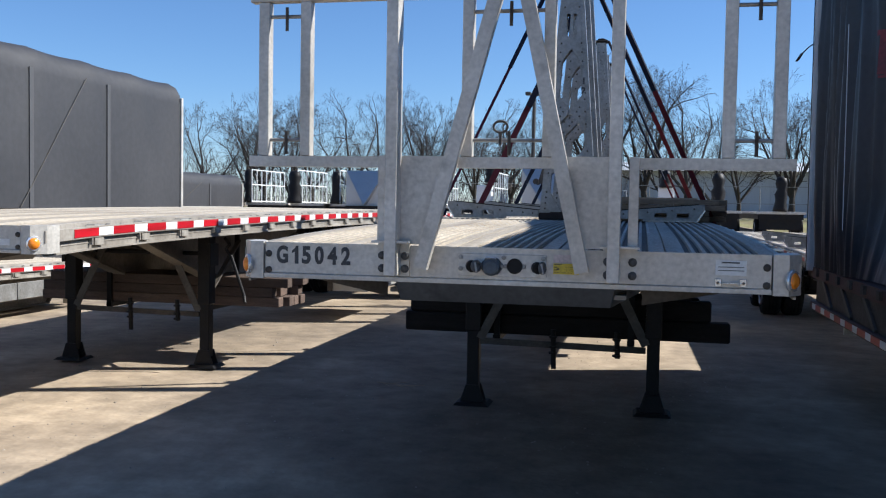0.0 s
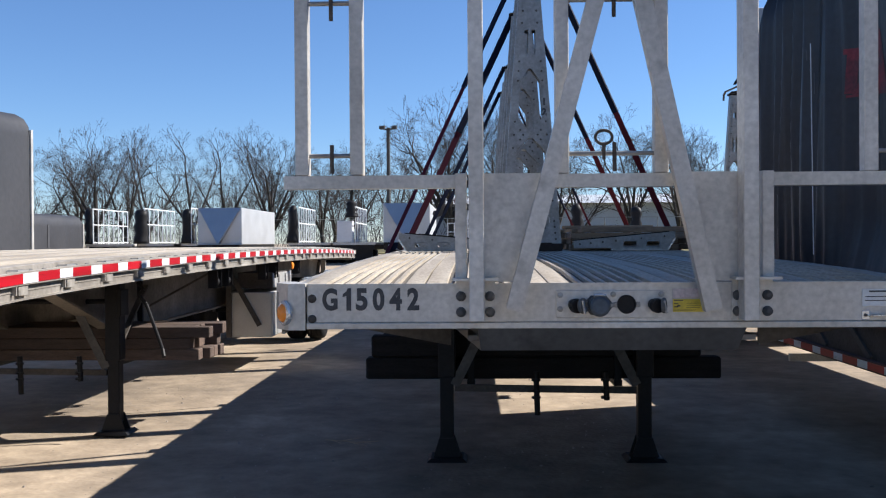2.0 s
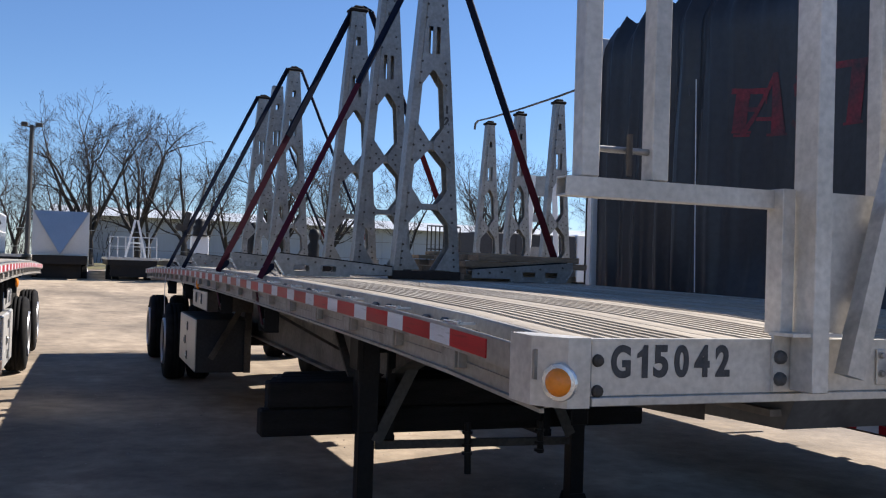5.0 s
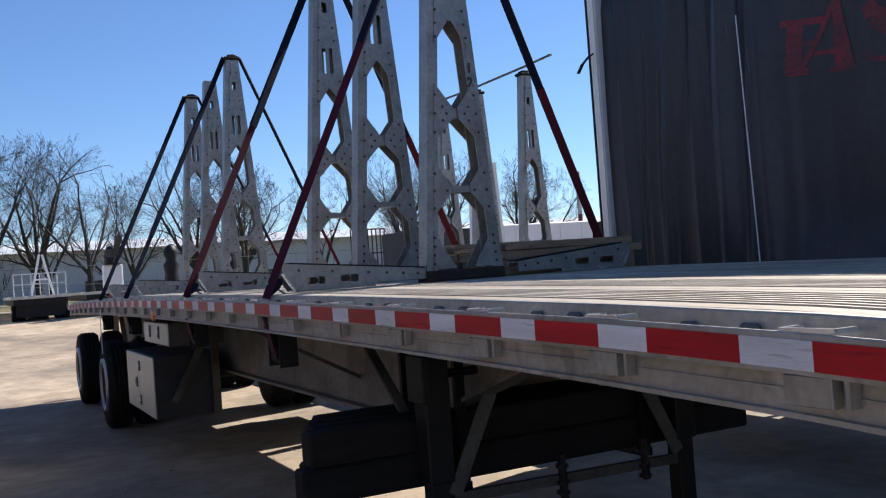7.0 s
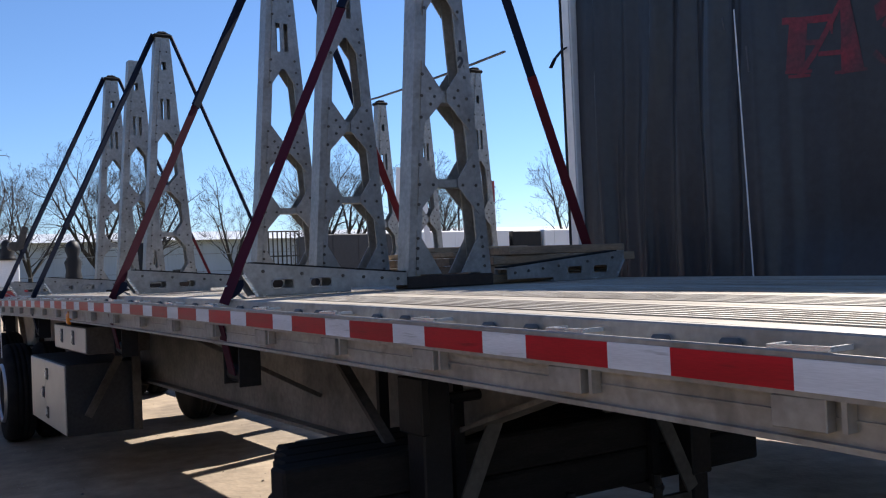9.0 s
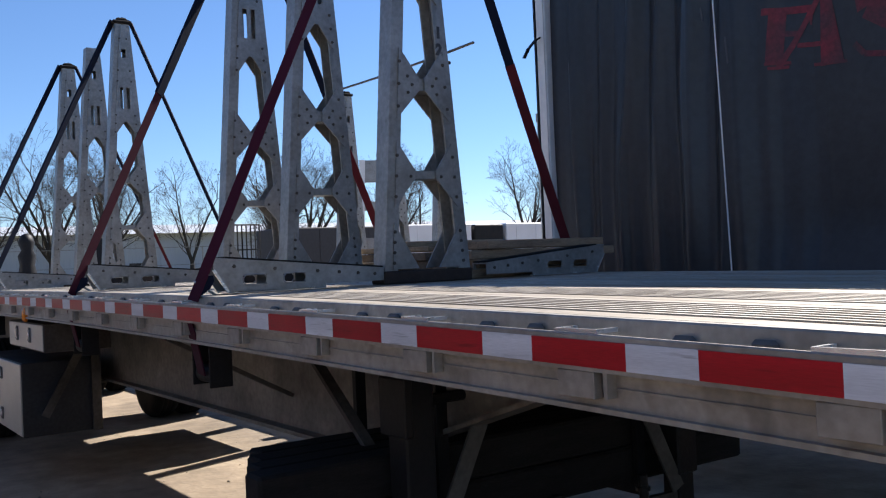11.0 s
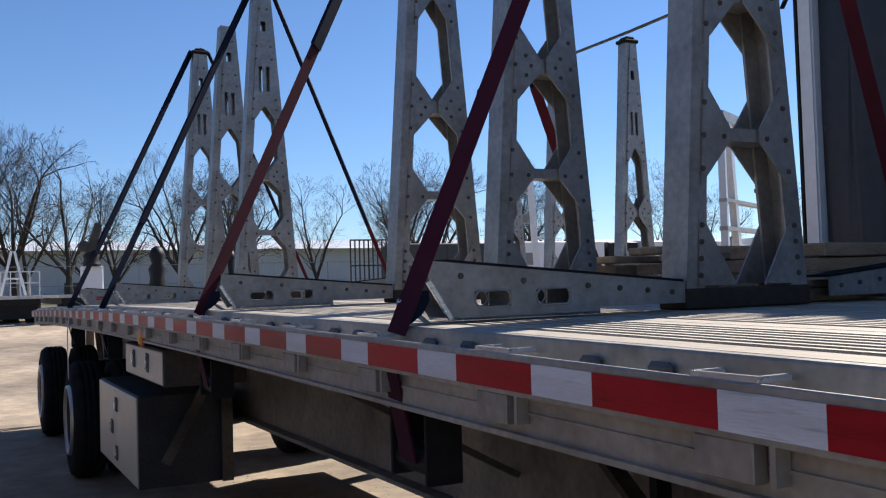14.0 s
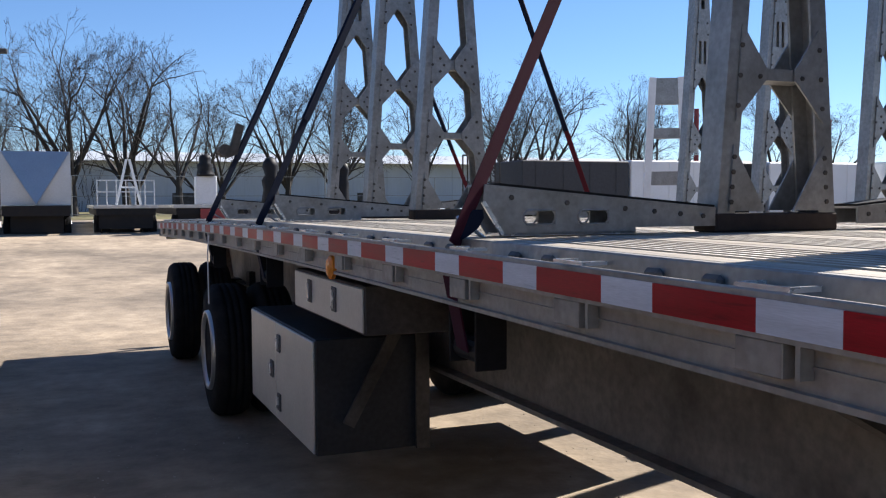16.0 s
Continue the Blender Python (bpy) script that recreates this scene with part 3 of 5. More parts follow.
# ---- main trailer: front rack, fittings, boxes ----
def front_rack():
    r = empty("front_rack", (0, 0, -0.02), label="welded aluminium rack bolted upright to the trailer front", category="rack")
    yb = -0.03
    for s in (-1, 1):
        bm = bmesh.new()
        xp = -0.515 if s < 0 else 0.492
        box(bm, xp - 0.028, xp + 0.028, yb - 0.075, yb + 0.015, 1.345, 2.80, 0.003)
        part("front_post", bm, ALU, r)
        bm = bmesh.new()
        box(bm, s * 0.573 - 0.022, s * 0.573 + 0.022, yb - 0.005, yb + 0.06, 1.50, 1.90, 0.002)
        part("post_angle", bm, ALU, r)
        bm = bmesh.new()
        plate(bm, [(s * 0.49, 1.49), (s * 0.36, 1.49), (s * 0.225, 1.9), (s * 0.49, 1.9)], yb + 0.016, yb + 0.024)
        part("gusset_sheet", bm, ALU, r)
        bm = bmesh.new()
        box(bm, s * 0.52 - 0.085, s * 0.52 + 0.085, yb - 0.066, -0.001, 1.496, 1.506)
        box(bm, s * 0.52 - 0.075, s * 0.52 + 0.075, -0.012, -0.001, 1.34, 1.496)
        part("bracket", bm, ALU, r)
        for dx in (-0.055, 0.055):
            for z in (1.375, 1.435):
                bm = bmesh.new()
                lathe(bm, [(0.020, 0), (0.018, 0.012), (0.008, 0.02)], 10, pose(s * 0.52 + dx, -0.012, z, 90))
                part("bracket_bolt", bm, KNOB, r)
        bm = bmesh.new()
        bar(bm, (-0.377 if s < 0 else 0.357, yb - 0.035, 1.385), (-0.025 if s < 0 else 0.068, yb - 0.035, 2.70), 0.062, 0.05, up=(0, 1, 0))
        part("diagonal", bm, ALU, r)
    for x0, x1 in ((-1.25, -0.575), (0.575, 1.25), (-0.23, 0.23)):
        bm = bmesh.new()
        zt = 1.897
        t = 0.005
        tmp = bmesh.new()
        ya, yc = yb + 0.03, yb + 0.085
        o = [(ya, 1.847), (yc, 1.847), (yc, zt), (ya, zt)]
        i = [(ya + t, 1.852), (yc - t, 1.852), (yc - t, zt - t), (ya + t, zt - t)]
        va = [[bm.verts.new((x, p[0], p[1])) for p in q] for x, q in ((x0, o), (x0, i), (x1, o), (x1, i))]
        tmp.free()
        for k in range(4):
            j = (k + 1) % 4
            bm.faces.new((va[0][k], va[0][j], va[2][j], va[2][k]))
            bm.faces.new((va[1][j], va[1][k], va[3][k], va[3][j]))
            bm.faces.new((va[0][j], va[0][k], va[1][k], va[1][j]))
            bm.faces.new((va[2][k], va[2][j], va[3][j], va[3][k]))
        part("lower_bar", bm, ALU, r)
    bm = bmesh.new()
    box(bm, -1.25, 1.25, yb + 0.03, yb + 0.085, 2.628, 2.683, 0.003)
    part("upper_bar", bm, ALU, r)
    for xc in (-1.075, 0.0, 1.075):
        hw = 0.187 if xc == 0.0 else 0.105
        for s in (-1, 1):
            bm = bmesh.new()
            box(bm, xc + s * hw - 0.026, xc + s * hw + 0.026, yb + 0.032, yb + 0.085, 1.899, 2.627, 0.003)
            part("upright", bm, ALU, r)
        for z in (1.975, 2.56):
            bm = bmesh.new()
            rod(bm, (xc - hw + 0.02, yb + 0.055, z), (xc + hw - 0.02, yb + 0.055, z), 0.009)
            part("pin_bar", bm, GALV, r)
            bm = bmesh.new()
            rod(bm, (xc + 0.01, yb + 0.035, z - 0.07), (xc + 0.01, yb + 0.035, z + 0.04), 0.008)
            part("lock_pin", bm, UNDER, r)
    bm = bmesh.new()
    hoop = []
    for k in range(20):
        a = k * math.tau / 20
        hoop.append([bm.verts.new((-0.03 + (0.032 + 0.006 * math.cos(q)) * math.cos(a), yb + 0.035 + 0.006 * math.sin(q), 2.035 + (0.026 + 0.006 * math.cos(q)) * math.sin(a)))
                     for q in [j * math.tau / 6 for j in range(6)]])
    for k in range(20):
        r0, r1 = hoop[k], hoop[(k + 1) % 20]
        for j in range(6):
            bm.faces.new((r0[j], r0[(j + 1) % 6], r1[(j + 1) % 6], r1[j]))
    rod(bm, (-0.03, yb + 0.035, 1.95), (-0.03, yb + 0.035, 2.01), 0.007)
    part("ring_pin", bm, UNDER, r, "dark steel ring pin")
    return r


front_rack()


def couplings():
    """Air and electric couplings on their plate at the front sheet."""
    c = empty("coupling_plate", (0, 0, -0.02), label="row of air and electric couplings on a metal plate", category="coupling")
    bm = bmesh.new()
    box(bm, -0.215, 0.195, -0.008, -0.001, 1.352, 1.455, 0.002)
    part("plate", bm, ALU, c)
    for x, z in ((-0.2, 1.438), (-0.2, 1.385), (0.0, 1.44), (0.18, 1.44)):
        bm = bmesh.new()
        lathe(bm, [(0.0115, 0), (0.0115, 0.003), (0.008, 0.003), (0.008, 0.011), (0.004, 0.012)], 10, pose(x, -0.008, z, 90))
        part("screw", bm, GALV, c, "bright screw on a washer")
    for x, tilt in ((-0.15, -12), (0.15, 8)):
        bm = bmesh.new()
        rod(bm, (x, -0.006, 1.402), (x + 0.004, -0.04, 1.400), 0.021, n=14)
        rod(bm, (x + 0.004, -0.038, 1.400), (x + 0.012, -0.058, 1.398), 0.027, n=14)
        body = part("air_coupling", bm, BLACK, c)
        bm = bmesh.new()
        lathe(bm, [(0.010, -0.008), (0.027, -0.007), (0.030, 0.0), (0.027, 0.008), (0.017, 0.010), (0.015, 0.004)], 18, pose(x + 0.030, -0.058, 1.400, 88, 0, 62 + tilt))
        part("seal_face", bm, KNOB, body, "worn round coupling face")
        bm = bmesh.new()
        bar(bm, (x + 0.028, -0.082, 1.420), (x + 0.036, -0.074, 1.372), 0.008, 0.005, up=(1, -1, 0))
        part("lug", bm, CHROME, body, "bright worn coupling lug")
    bm = bmesh.new()
    plate(bm, [(-0.115, 1.40), (-0.085, 1.436), (-0.027, 1.436), (0.003, 1.40), (-0.027, 1.362), (-0.085, 1.362)], -0.014, -0.008)
    lathe(bm, [(0.041, 0.0), (0.041, 0.03), (0.034, 0.034)], 20, pose(-0.055, -0.012, 1.398, 90))
    socket = part("electric_socket", bm, SOCKET, c, "dark grey electric socket with a hinged flap")
    bm = bmesh.new()
    lathe(bm, [(0.030, -0.003), (0.037, 0.0), (0.037, 0.006), (0.028, 0.010)], 20, pose(-0.055, -0.05, 1.396, 84))
    plate(bm, [(-0.083, 1.424), (-0.027, 1.424), (-0.034, 1.440), (-0.076, 1.440)], -0.05, -0.034)
    part("flap", bm, SOCKET, socket)
    bm = bmesh.new()
    rod(bm, (-0.078, -0.046, 1.440), (-0.032, -0.046, 1.440), 0.005)
    part("hinge_pin", bm, CHROME, socket, "bright hinge pin")
    for x in (-0.104, -0.007):
        bm = bmesh.new()
        lathe(bm, [(0.010, 0), (0.010, 0.004), (0.006, 0.010)], 8, pose(x, -0.014, 1.40, 90))
        part("screw", bm, GALV, socket)
    bm = bmesh.new()
    lathe(bm, [(0.036, 0), (0.036, 0.006), (0.031, 0.006), (0.030, 0.0015), (0.0, 0.0012)], 24, pose(0.05, -0.008, 1.402, 90))
    hole = part("round_socket", bm, BLACK, c, "black open round socket")
    for x in (0.008, 0.092):
        bm = bmesh.new()
        box(bm, x - 0.009, x + 0.009, -0.012, -0.008, 1.391, 1.411, 0.002)
        rod(bm, (x, -0.010, 1.401), (x, -0.018, 1.401), 0.005)
        part("ear", bm, GALV, hole, "bright mounting ear")
    return c


couplings()


def flat_sign(name, x0, x1, z0, z1, y, mat, label, bars=()):
    s = empty(name, (0, 0, -0.02), label=label, category="label")
    bm = bmesh.new()
    box(bm, x0, x1, y - 0.003, y, z0, z1)
    part("sheet", bm, mat, s)
    for a0, a1, c0, c1 in bars:
        bm = bmesh.new()
        box(bm, a0, a1, y - 0.005, y - 0.003, c0, c1)
        part("print_bar", bm, INK, s)
    return s


flat_sign("warning_label", 0.225, 0.34, 1.372, 1.42, -0.001, YELLOW, "small yellow warning label on the front sheet", [(0.229, 0.262, 1.414, 1.417), (0.229, 0.245, 1.402, 1.405), (0.240, 0.252, 1.392, 1.398), (0.229, 0.243, 1.389, 1.393), (0.275, 0.334, 1.404, 1.405), (0.275, 0.334, 1.396, 1.397), (0.275, 0.325, 1.388, 1.389), (0.229, 0.31, 1.378, 1.3795)])
flat_sign("data_label", 0.93, 1.06, 1.39, 1.455, -0.001, PAPER, "white printed data label on the front sheet", [(0.955, 1.03, 1.443, 1.449), (0.94, 1.05, 1.425, 1.428), (0.94, 1.05, 1.41, 1.413)])
clip = empty("document_clip", (0.995, -0.001, 1.337), label="bright metal clip screwed on below a data label", category="clip")
bm = bmesh.new()
for k in (-1, 1):
    box(bm, k * 0.052 - 0.014, k * 0.052 + 0.014, -0.005, 0.0, -0.018, 0.018, 0.002)
bow = [(-0.04, 0.0, 0.0), (-0.032, -0.016, 0.0), (0.032, -0.016, 0.0), (0.04, 0.0, 0.0)]
for a, b in zip(bow, bow[1:]):
    bar(bm, a, b, 0.026, 0.003, up=(0, 0, 1))
part("bow", bm, CHROME, clip)
for k in (-1, 1):
    bm = bmesh.new()
    rod(bm, (k * 0.054, -0.004, 0.0), (k * 0.054, -0.010, 0.0), 0.006, n=8)
    part("screw", bm, UNDER, clip)

num = empty("unit_number", (-1.105, -0.0015, 1.362), label="black painted unit number on the trailer front", category="lettering")
for ch, x, w in zip("G15042", (0.0, 0.078, 0.128, 0.193, 0.257, 0.325), (0.058, 0.032, 0.045, 0.045, 0.048, 0.046)):
    if ch == "1":
        one = bmesh.new()
        plate(one, [(0.45, 0), (1.0, 0), (1.0, 1.0), (0.62, 1.0), (0.45, 0.86), (0.0, 0.74), (0.0, 0.60), (0.45, 0.66)], -0.0008, 0.0008, "z")
        me = bpy.data.meshes.new("figure")
        one.to_mesh(me)
        one.free()
    else:
        me = text_mesh(ch, 0.112)
    xs, zs = [v.co.x for v in me.vertices], [v.co.y for v in me.vertices]
    kx, kz = w / (max(xs) - min(xs)), 0.086 / (max(zs) - min(zs))
    x_low, z_low = min(xs), min(zs)
    for v in me.vertices:
        v.co = ((v.co.x - x_low) * kx, -v.co.z, (v.co.y - z_low) * kz)
    me.materials.append(INK)
    figure = new("figure", me)
    figure.parent = num
    figure.matrix_basis = pose(x, 0, 0)
flat_sign("warning_label", 0.225, 0.335, 1.424, 1.460, -0.001, FADED, "small faded pink label on the front sheet")


def printed(name, x0, x1, z0, z1, mat, label, bars=()):
    o = flat_sign(name, x0, x1, z0, z1, -0.001, mat, label, bars)
    o.matrix_basis = pose(-4.30, 0.86, 0)


printed("data_label", 0.42, 0.62, 1.36, 1.46, PAPER, "white printed data label on the front sheet", [(0.44, 0.6, 1.44, 1.445), (0.44, 0.6, 1.42, 1.425), (0.44, 0.58, 1.40, 1.405), (0.44, 0.6, 1.38, 1.385)])
printed("long_label", 0.66, 0.95, 1.365, 1.41, YELLOW, "long yellow label on the front sheet", [(0.68, 0.93, 1.385, 1.392)])
printed("small_label", 0.70, 0.93, 1.425, 1.45, PAPER, "small white label strips on the front sheet")
printed("small_label", 0.965, 1.09, 1.36, 1.40, PAPER, "small white label strips on the front sheet")

bm = bmesh.new()
pts = [(-3.36, 4.22, 1.30), (-3.30, 4.2, 1.24), (-3.34, 4.2, 1.19), (-3.28, 4.2, 1.12), (-3.145, 4.2, 0.74), (-3.12, 4.16, 0.68)]
for a, c in zip(pts, pts[1:]):
    rod(bm, a, c, 0.016, n=8)
tagged(part("crank_handle", bm, BLACK), "black crank handle hanging beside a landing leg", "crank")


def two_tone(ob, x):
    """Bright metal on the faces that stand out past x."""
    ob.data.materials.append(CHROME)
    for p in ob.data.polygons:
        if p.center.x < x:
            p.material_index = 1


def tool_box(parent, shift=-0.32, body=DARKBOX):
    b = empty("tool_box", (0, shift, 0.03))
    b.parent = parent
    # The default body colour carries shade, so it is darker than the doors.
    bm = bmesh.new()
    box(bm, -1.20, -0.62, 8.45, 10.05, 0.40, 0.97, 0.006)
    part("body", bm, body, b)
    for k, (y0, y1) in enumerate(((8.46, 9.30), (9.31, 10.04))):
        bm = bmesh.new()
        box(bm, -1.212, -1.199, y0, y1, 0.41, 0.96, 0.004)
        d = part("door", bm, BOX, b)
        for z in ((0.52, 0.85) if k == 0 else (0.68,)):
            bm = bmesh.new()
            yy = y1 - 0.09 if k == 0 else y0 + 0.09
            box(bm, -1.222, -1.212, yy - 0.035, yy + 0.035, z - 0.05, z + 0.05, 0.004)
            box(bm, -1.235, -1.222, yy - 0.012, yy + 0.012, z - 0.03, z + 0.03, 0.003)
            two_tone(part("latch", bm, KNOB, d, "chrome paddle latch in a dark recess"), -1.2221)
    for y in (8.42, 10.08):
        bm = bmesh.new()
        bar(bm, (-0.66, y, 0.40), (-0.66, y, 1.35), 0.07, 0.02, up=(0, 1, 0))
        part("hanger", bm, UNDER, b)
        bm = bmesh.new()
        bar(bm, (-1.05, y - 0.01, 0.55), (-0.66, y - 0.01, 1.25), 0.06, 0.02, up=(0, 1, 0))
        part("hanger_brace", bm, UNDER, b)
    return b


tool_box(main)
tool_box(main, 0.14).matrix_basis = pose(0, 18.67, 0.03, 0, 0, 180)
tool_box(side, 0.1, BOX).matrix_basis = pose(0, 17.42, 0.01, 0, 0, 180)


def small_box(parent):
    b = empty("side_box", (0, -0.235, -0.005))
    b.parent = parent
    # Body in dark frame steel: shade on the box ends is put in as colour.
    bm = bmesh.new()
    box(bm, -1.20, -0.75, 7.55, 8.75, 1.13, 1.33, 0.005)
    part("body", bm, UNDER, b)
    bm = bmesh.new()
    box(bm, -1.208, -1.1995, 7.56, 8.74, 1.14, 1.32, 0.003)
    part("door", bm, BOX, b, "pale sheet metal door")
    for y in (7.98, 8.42):
        bm = bmesh.new()
        box(bm, -1.214, -1.208, y - 0.035, y + 0.035, 1.185, 1.295, 0.002)
        box(bm, -1.224, -1.214, y - 0.014, y + 0.014, 1.20, 1.28, 0.003)
        two_tone(part("latch", bm, KNOB, b, "chrome paddle latch in a dark recess"), -1.2145)
    c = pose(-1.266, 7.79, 1.395, 0, -90, 0)
    bm = bmesh.new()
    lathe(bm, [(0.05, -0.004), (0.05, 0.012), (0.035, 0.022), (0.01, 0.026)], 20, c)
    part("side_marker", bm, AMBER, b, "amber side marker lamp")


    return b


small_box(main)
small_box(side).matrix_basis = pose(0, 16.19, -0.1, 0, 0, 180)
for y in (4.86, 5.28, 7.0, 7.59, 9.1):
    bm = bmesh.new()
    rod(bm, (1.18, y - 0.07, 1.22), (1.18, y + 0.07, 1.22), 0.035, n=12)
    for d in (-0.075, 0.067):
        box(bm, 1.13, 1.23, y + d, y + d + 0.008, 1.16, 1.36, 0.002)
    part("strap_winch", bm, BLACK, side)


def dunnage(parent, y, z, n, wide, mat, jit=0.14):
    r = empty("dunnage_rack")
    r.parent = parent
    for x in (-0.55, 0.55):
        bm = bmesh.new()
        bar(bm, (x, y - 0.355, z - 0.03), (x, y + 0.375, z - 0.03), 0.06, 0.05)
        part("cradle_bar", bm, BLACK, r)
        for d in (-0.34, 0.40):
            bm = bmesh.new()
            bar(bm, (x, y + d, z - 0.05), (x, y + d, 1.3), 0.05, 0.03, up=(0, 1, 0))
            part("cradle_hanger", bm, BLACK, r)
    rnd = random.Random(int(y * 10) + int(wide * 10))
    for k in range(n):
        row, col = k // 5, k % 5
        off = rnd.uniform(-jit, jit)
        bm = bmesh.new()
        yy, zz = y - 0.28 + col * 0.135, z + row * 0.10
        box(bm, -wide / 2 + off, wide / 2 + off + rnd.uniform(-jit, jit), yy, yy + 0.12, zz, zz + 0.097, 0.006)
        part("timber", bm, mat, r)


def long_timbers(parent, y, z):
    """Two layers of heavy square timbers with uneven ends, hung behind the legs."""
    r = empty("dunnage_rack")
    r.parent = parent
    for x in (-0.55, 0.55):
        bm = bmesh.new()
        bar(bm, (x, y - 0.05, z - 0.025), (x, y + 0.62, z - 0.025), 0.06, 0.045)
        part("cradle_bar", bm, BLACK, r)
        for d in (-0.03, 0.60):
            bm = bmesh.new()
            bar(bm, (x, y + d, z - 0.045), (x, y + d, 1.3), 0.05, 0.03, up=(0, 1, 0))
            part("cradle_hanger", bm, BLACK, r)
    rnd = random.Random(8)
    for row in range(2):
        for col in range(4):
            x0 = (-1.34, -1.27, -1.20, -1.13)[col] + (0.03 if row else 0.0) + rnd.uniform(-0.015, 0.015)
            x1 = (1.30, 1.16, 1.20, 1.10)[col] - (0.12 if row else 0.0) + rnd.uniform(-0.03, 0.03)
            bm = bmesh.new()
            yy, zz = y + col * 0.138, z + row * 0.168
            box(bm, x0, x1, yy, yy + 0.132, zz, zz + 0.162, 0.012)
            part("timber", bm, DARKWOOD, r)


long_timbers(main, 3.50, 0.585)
dunnage(side, 4.1, 0.565, 15, 2.68, STACK, 0.06)


# ---- towers on the deck ----
def deck_z(y):
    return 1.478 + rise(y)


H_T = 2.44


def half_w(z):
    return 0.258 - z / H_T * (0.258 - 0.066)


def tower(label, cap):
    """A tapered plate-and-channel tower, base at local z 0."""
    t = empty("support_tower", label=label, category="tower", group="towers on the decks")
    lw = 0.072
    for s in (-1, 1):
        bm = bmesh.new()
        ends = []
        for z in (0.06, H_T):
            o, i = s * half_w(z), s * max(0.004, half_w(z) - lw)
            w = o - s * 0.012
            ends.append([bm.verts.new((px, py, z)) for px, py in ((o, -0.055), (o, 0.055), (i, 0.055), (i, 0.045), (w, 0.045), (w, -0.045), (i, -0.045), (i, -0.055))])
        for k in range(8):
            j = (k + 1) % 8
            bm.faces.new((ends[0][k], ends[0][j], ends[1][j], ends[1][k]))
        bm.faces.new(ends[0][::-1])
        bm.faces.new(ends[1])
        part("leg", bm, GALV, t)

    def inner(z):
        return max(0.0, half_w(z) - lw + 0.03)

    for zc, reach, gap, hh in ((0.53, 0.16, 0.062, 0.020), (0.975, 0.175, 0.016, 0.030)):
        for y0, y1 in ((-0.064, -0.057), (0.057, 0.064)):
            for s in (-1, 1):
                bm = bmesh.new()
                plate(bm, [(s * inner(zc - reach), zc - reach), (s * gap, zc - hh), (s * gap, zc + hh), (s * inner(zc + reach), zc + reach)], y0, y1)
                part("gusset_plate", bm, GALV, t)
        bm = bmesh.new()
        box(bm, -inner(zc) + 0.03, inner(zc) - 0.03, -0.05, 0.05, zc - hh, zc + hh)
        part("cross_tie", bm, GALV, t)
    for y0, y1 in ((-0.064, -0.057), (0.057, 0.064)):
        bm = bmesh.new()
        z0 = 1.52
        plate(bm, [(-inner(1.38), 1.38), (-0.01, z0), (0.01, z0), (inner(1.38), 1.38), (inner(1.66), 1.66), (0.03, 1.64), (-0.03, 1.64), (-inner(1.66), 1.66)], y0, y1)
        part("gusset_plate", bm, GALV, t)
        for x0, x1 in ((-1, -0.045), (-0.014, 0.014), (0.045, 1)):
            bm = bmesh.new()
            a0 = max(-inner(1.64), x0)
            a1 = min(inner(1.64), x1)
            b0, b1 = max(-inner(1.84), x0), min(inner(1.84), x1)
            plate(bm, [(a0, 1.64), (a1, 1.64), (b1, 1.84), (b0, 1.84)], y0, y1)
            part("slot_bar", bm, GALV, t)
        bm = bmesh.new()
        plate(bm, [(-inner(1.84), 1.84), (inner(1.84), 1.84), (inner(2.12), 2.12), (-inner(2.12), 2.12)], y0, y1)
        part("top_plate", bm, GALV, t)
        for x0, x1 in ((-1, -0.022), (0.022, 1)):
            bm = bmesh.new()
            plate(bm, [(max(-inner(2.12), x0), 2.12), (min(inner(2.12), x1), 2.12), (min(inner(2.2), x1), 2.2), (max(-inner(2.2), x0), 2.2)], y0, y1)
            part("top_plate", bm, GALV, t)
        bm = bmesh.new()
        plate(bm, [(-inner(2.2), 2.2), (inner(2.2), 2.2), (inner(H_T) - 0.01, H_T - 0.01), (-inner(H_T) + 0.01, H_T - 0.01)], y0, y1)
        part("top_plate", bm, GALV, t)
        for s in (-1, 1):
            bm = bmesh.new()
            plate(bm, [(s * inner(0.07), 0.07), (s * 0.06, 0.07), (s * inner(0.27), 0.29)], y0, y1)
            part("foot_plate", bm, GALV, t)
    bm = bmesh.new()
    for y, ax in ((-0.064, "-y"), (0.064, "y")):
        for s in (-1, 1):
            for zc in (0.10, 0.15, 0.20, 0.25, 0.42, 0.52, 0.62, 0.86, 0.97, 1.08, 1.42, 1.5, 1.58, 1.9, 2.0, 2.3):
                bolt(bm, s * (half_w(zc) - 0.045), y, zc, ax, 0.0095, 0.005)
            for zc, x in ((0.52, 0.09), (0.97, 0.06), (0.93, 0.085), (1.01, 0.085)):
                bolt(bm, s * x, y, zc, ax, 0.009, 0.005)
    tagged(part("bolting", bm, UNDER, t, "dark bolting"), kind="stuff")
    bm = bmesh.new()
    box(bm, -0.262, 0.262, -0.062, 0.062, 0.0, 0.062, 0.006)
    part("base", bm, PAD, t, "dark brown timber pad")
    if cap:
        bm = bmesh.new()
        box(bm, -0.09, 0.09, -0.075, 0.075, H_T, H_T + 0.035, 0.012)
        box(bm, -0.05, 0.05, -0.06, 0.06, H_T + 0.035, H_T + 0.06, 0.012)
        part("cap", bm, RUBBER, t, "black rubber cap")
    return t


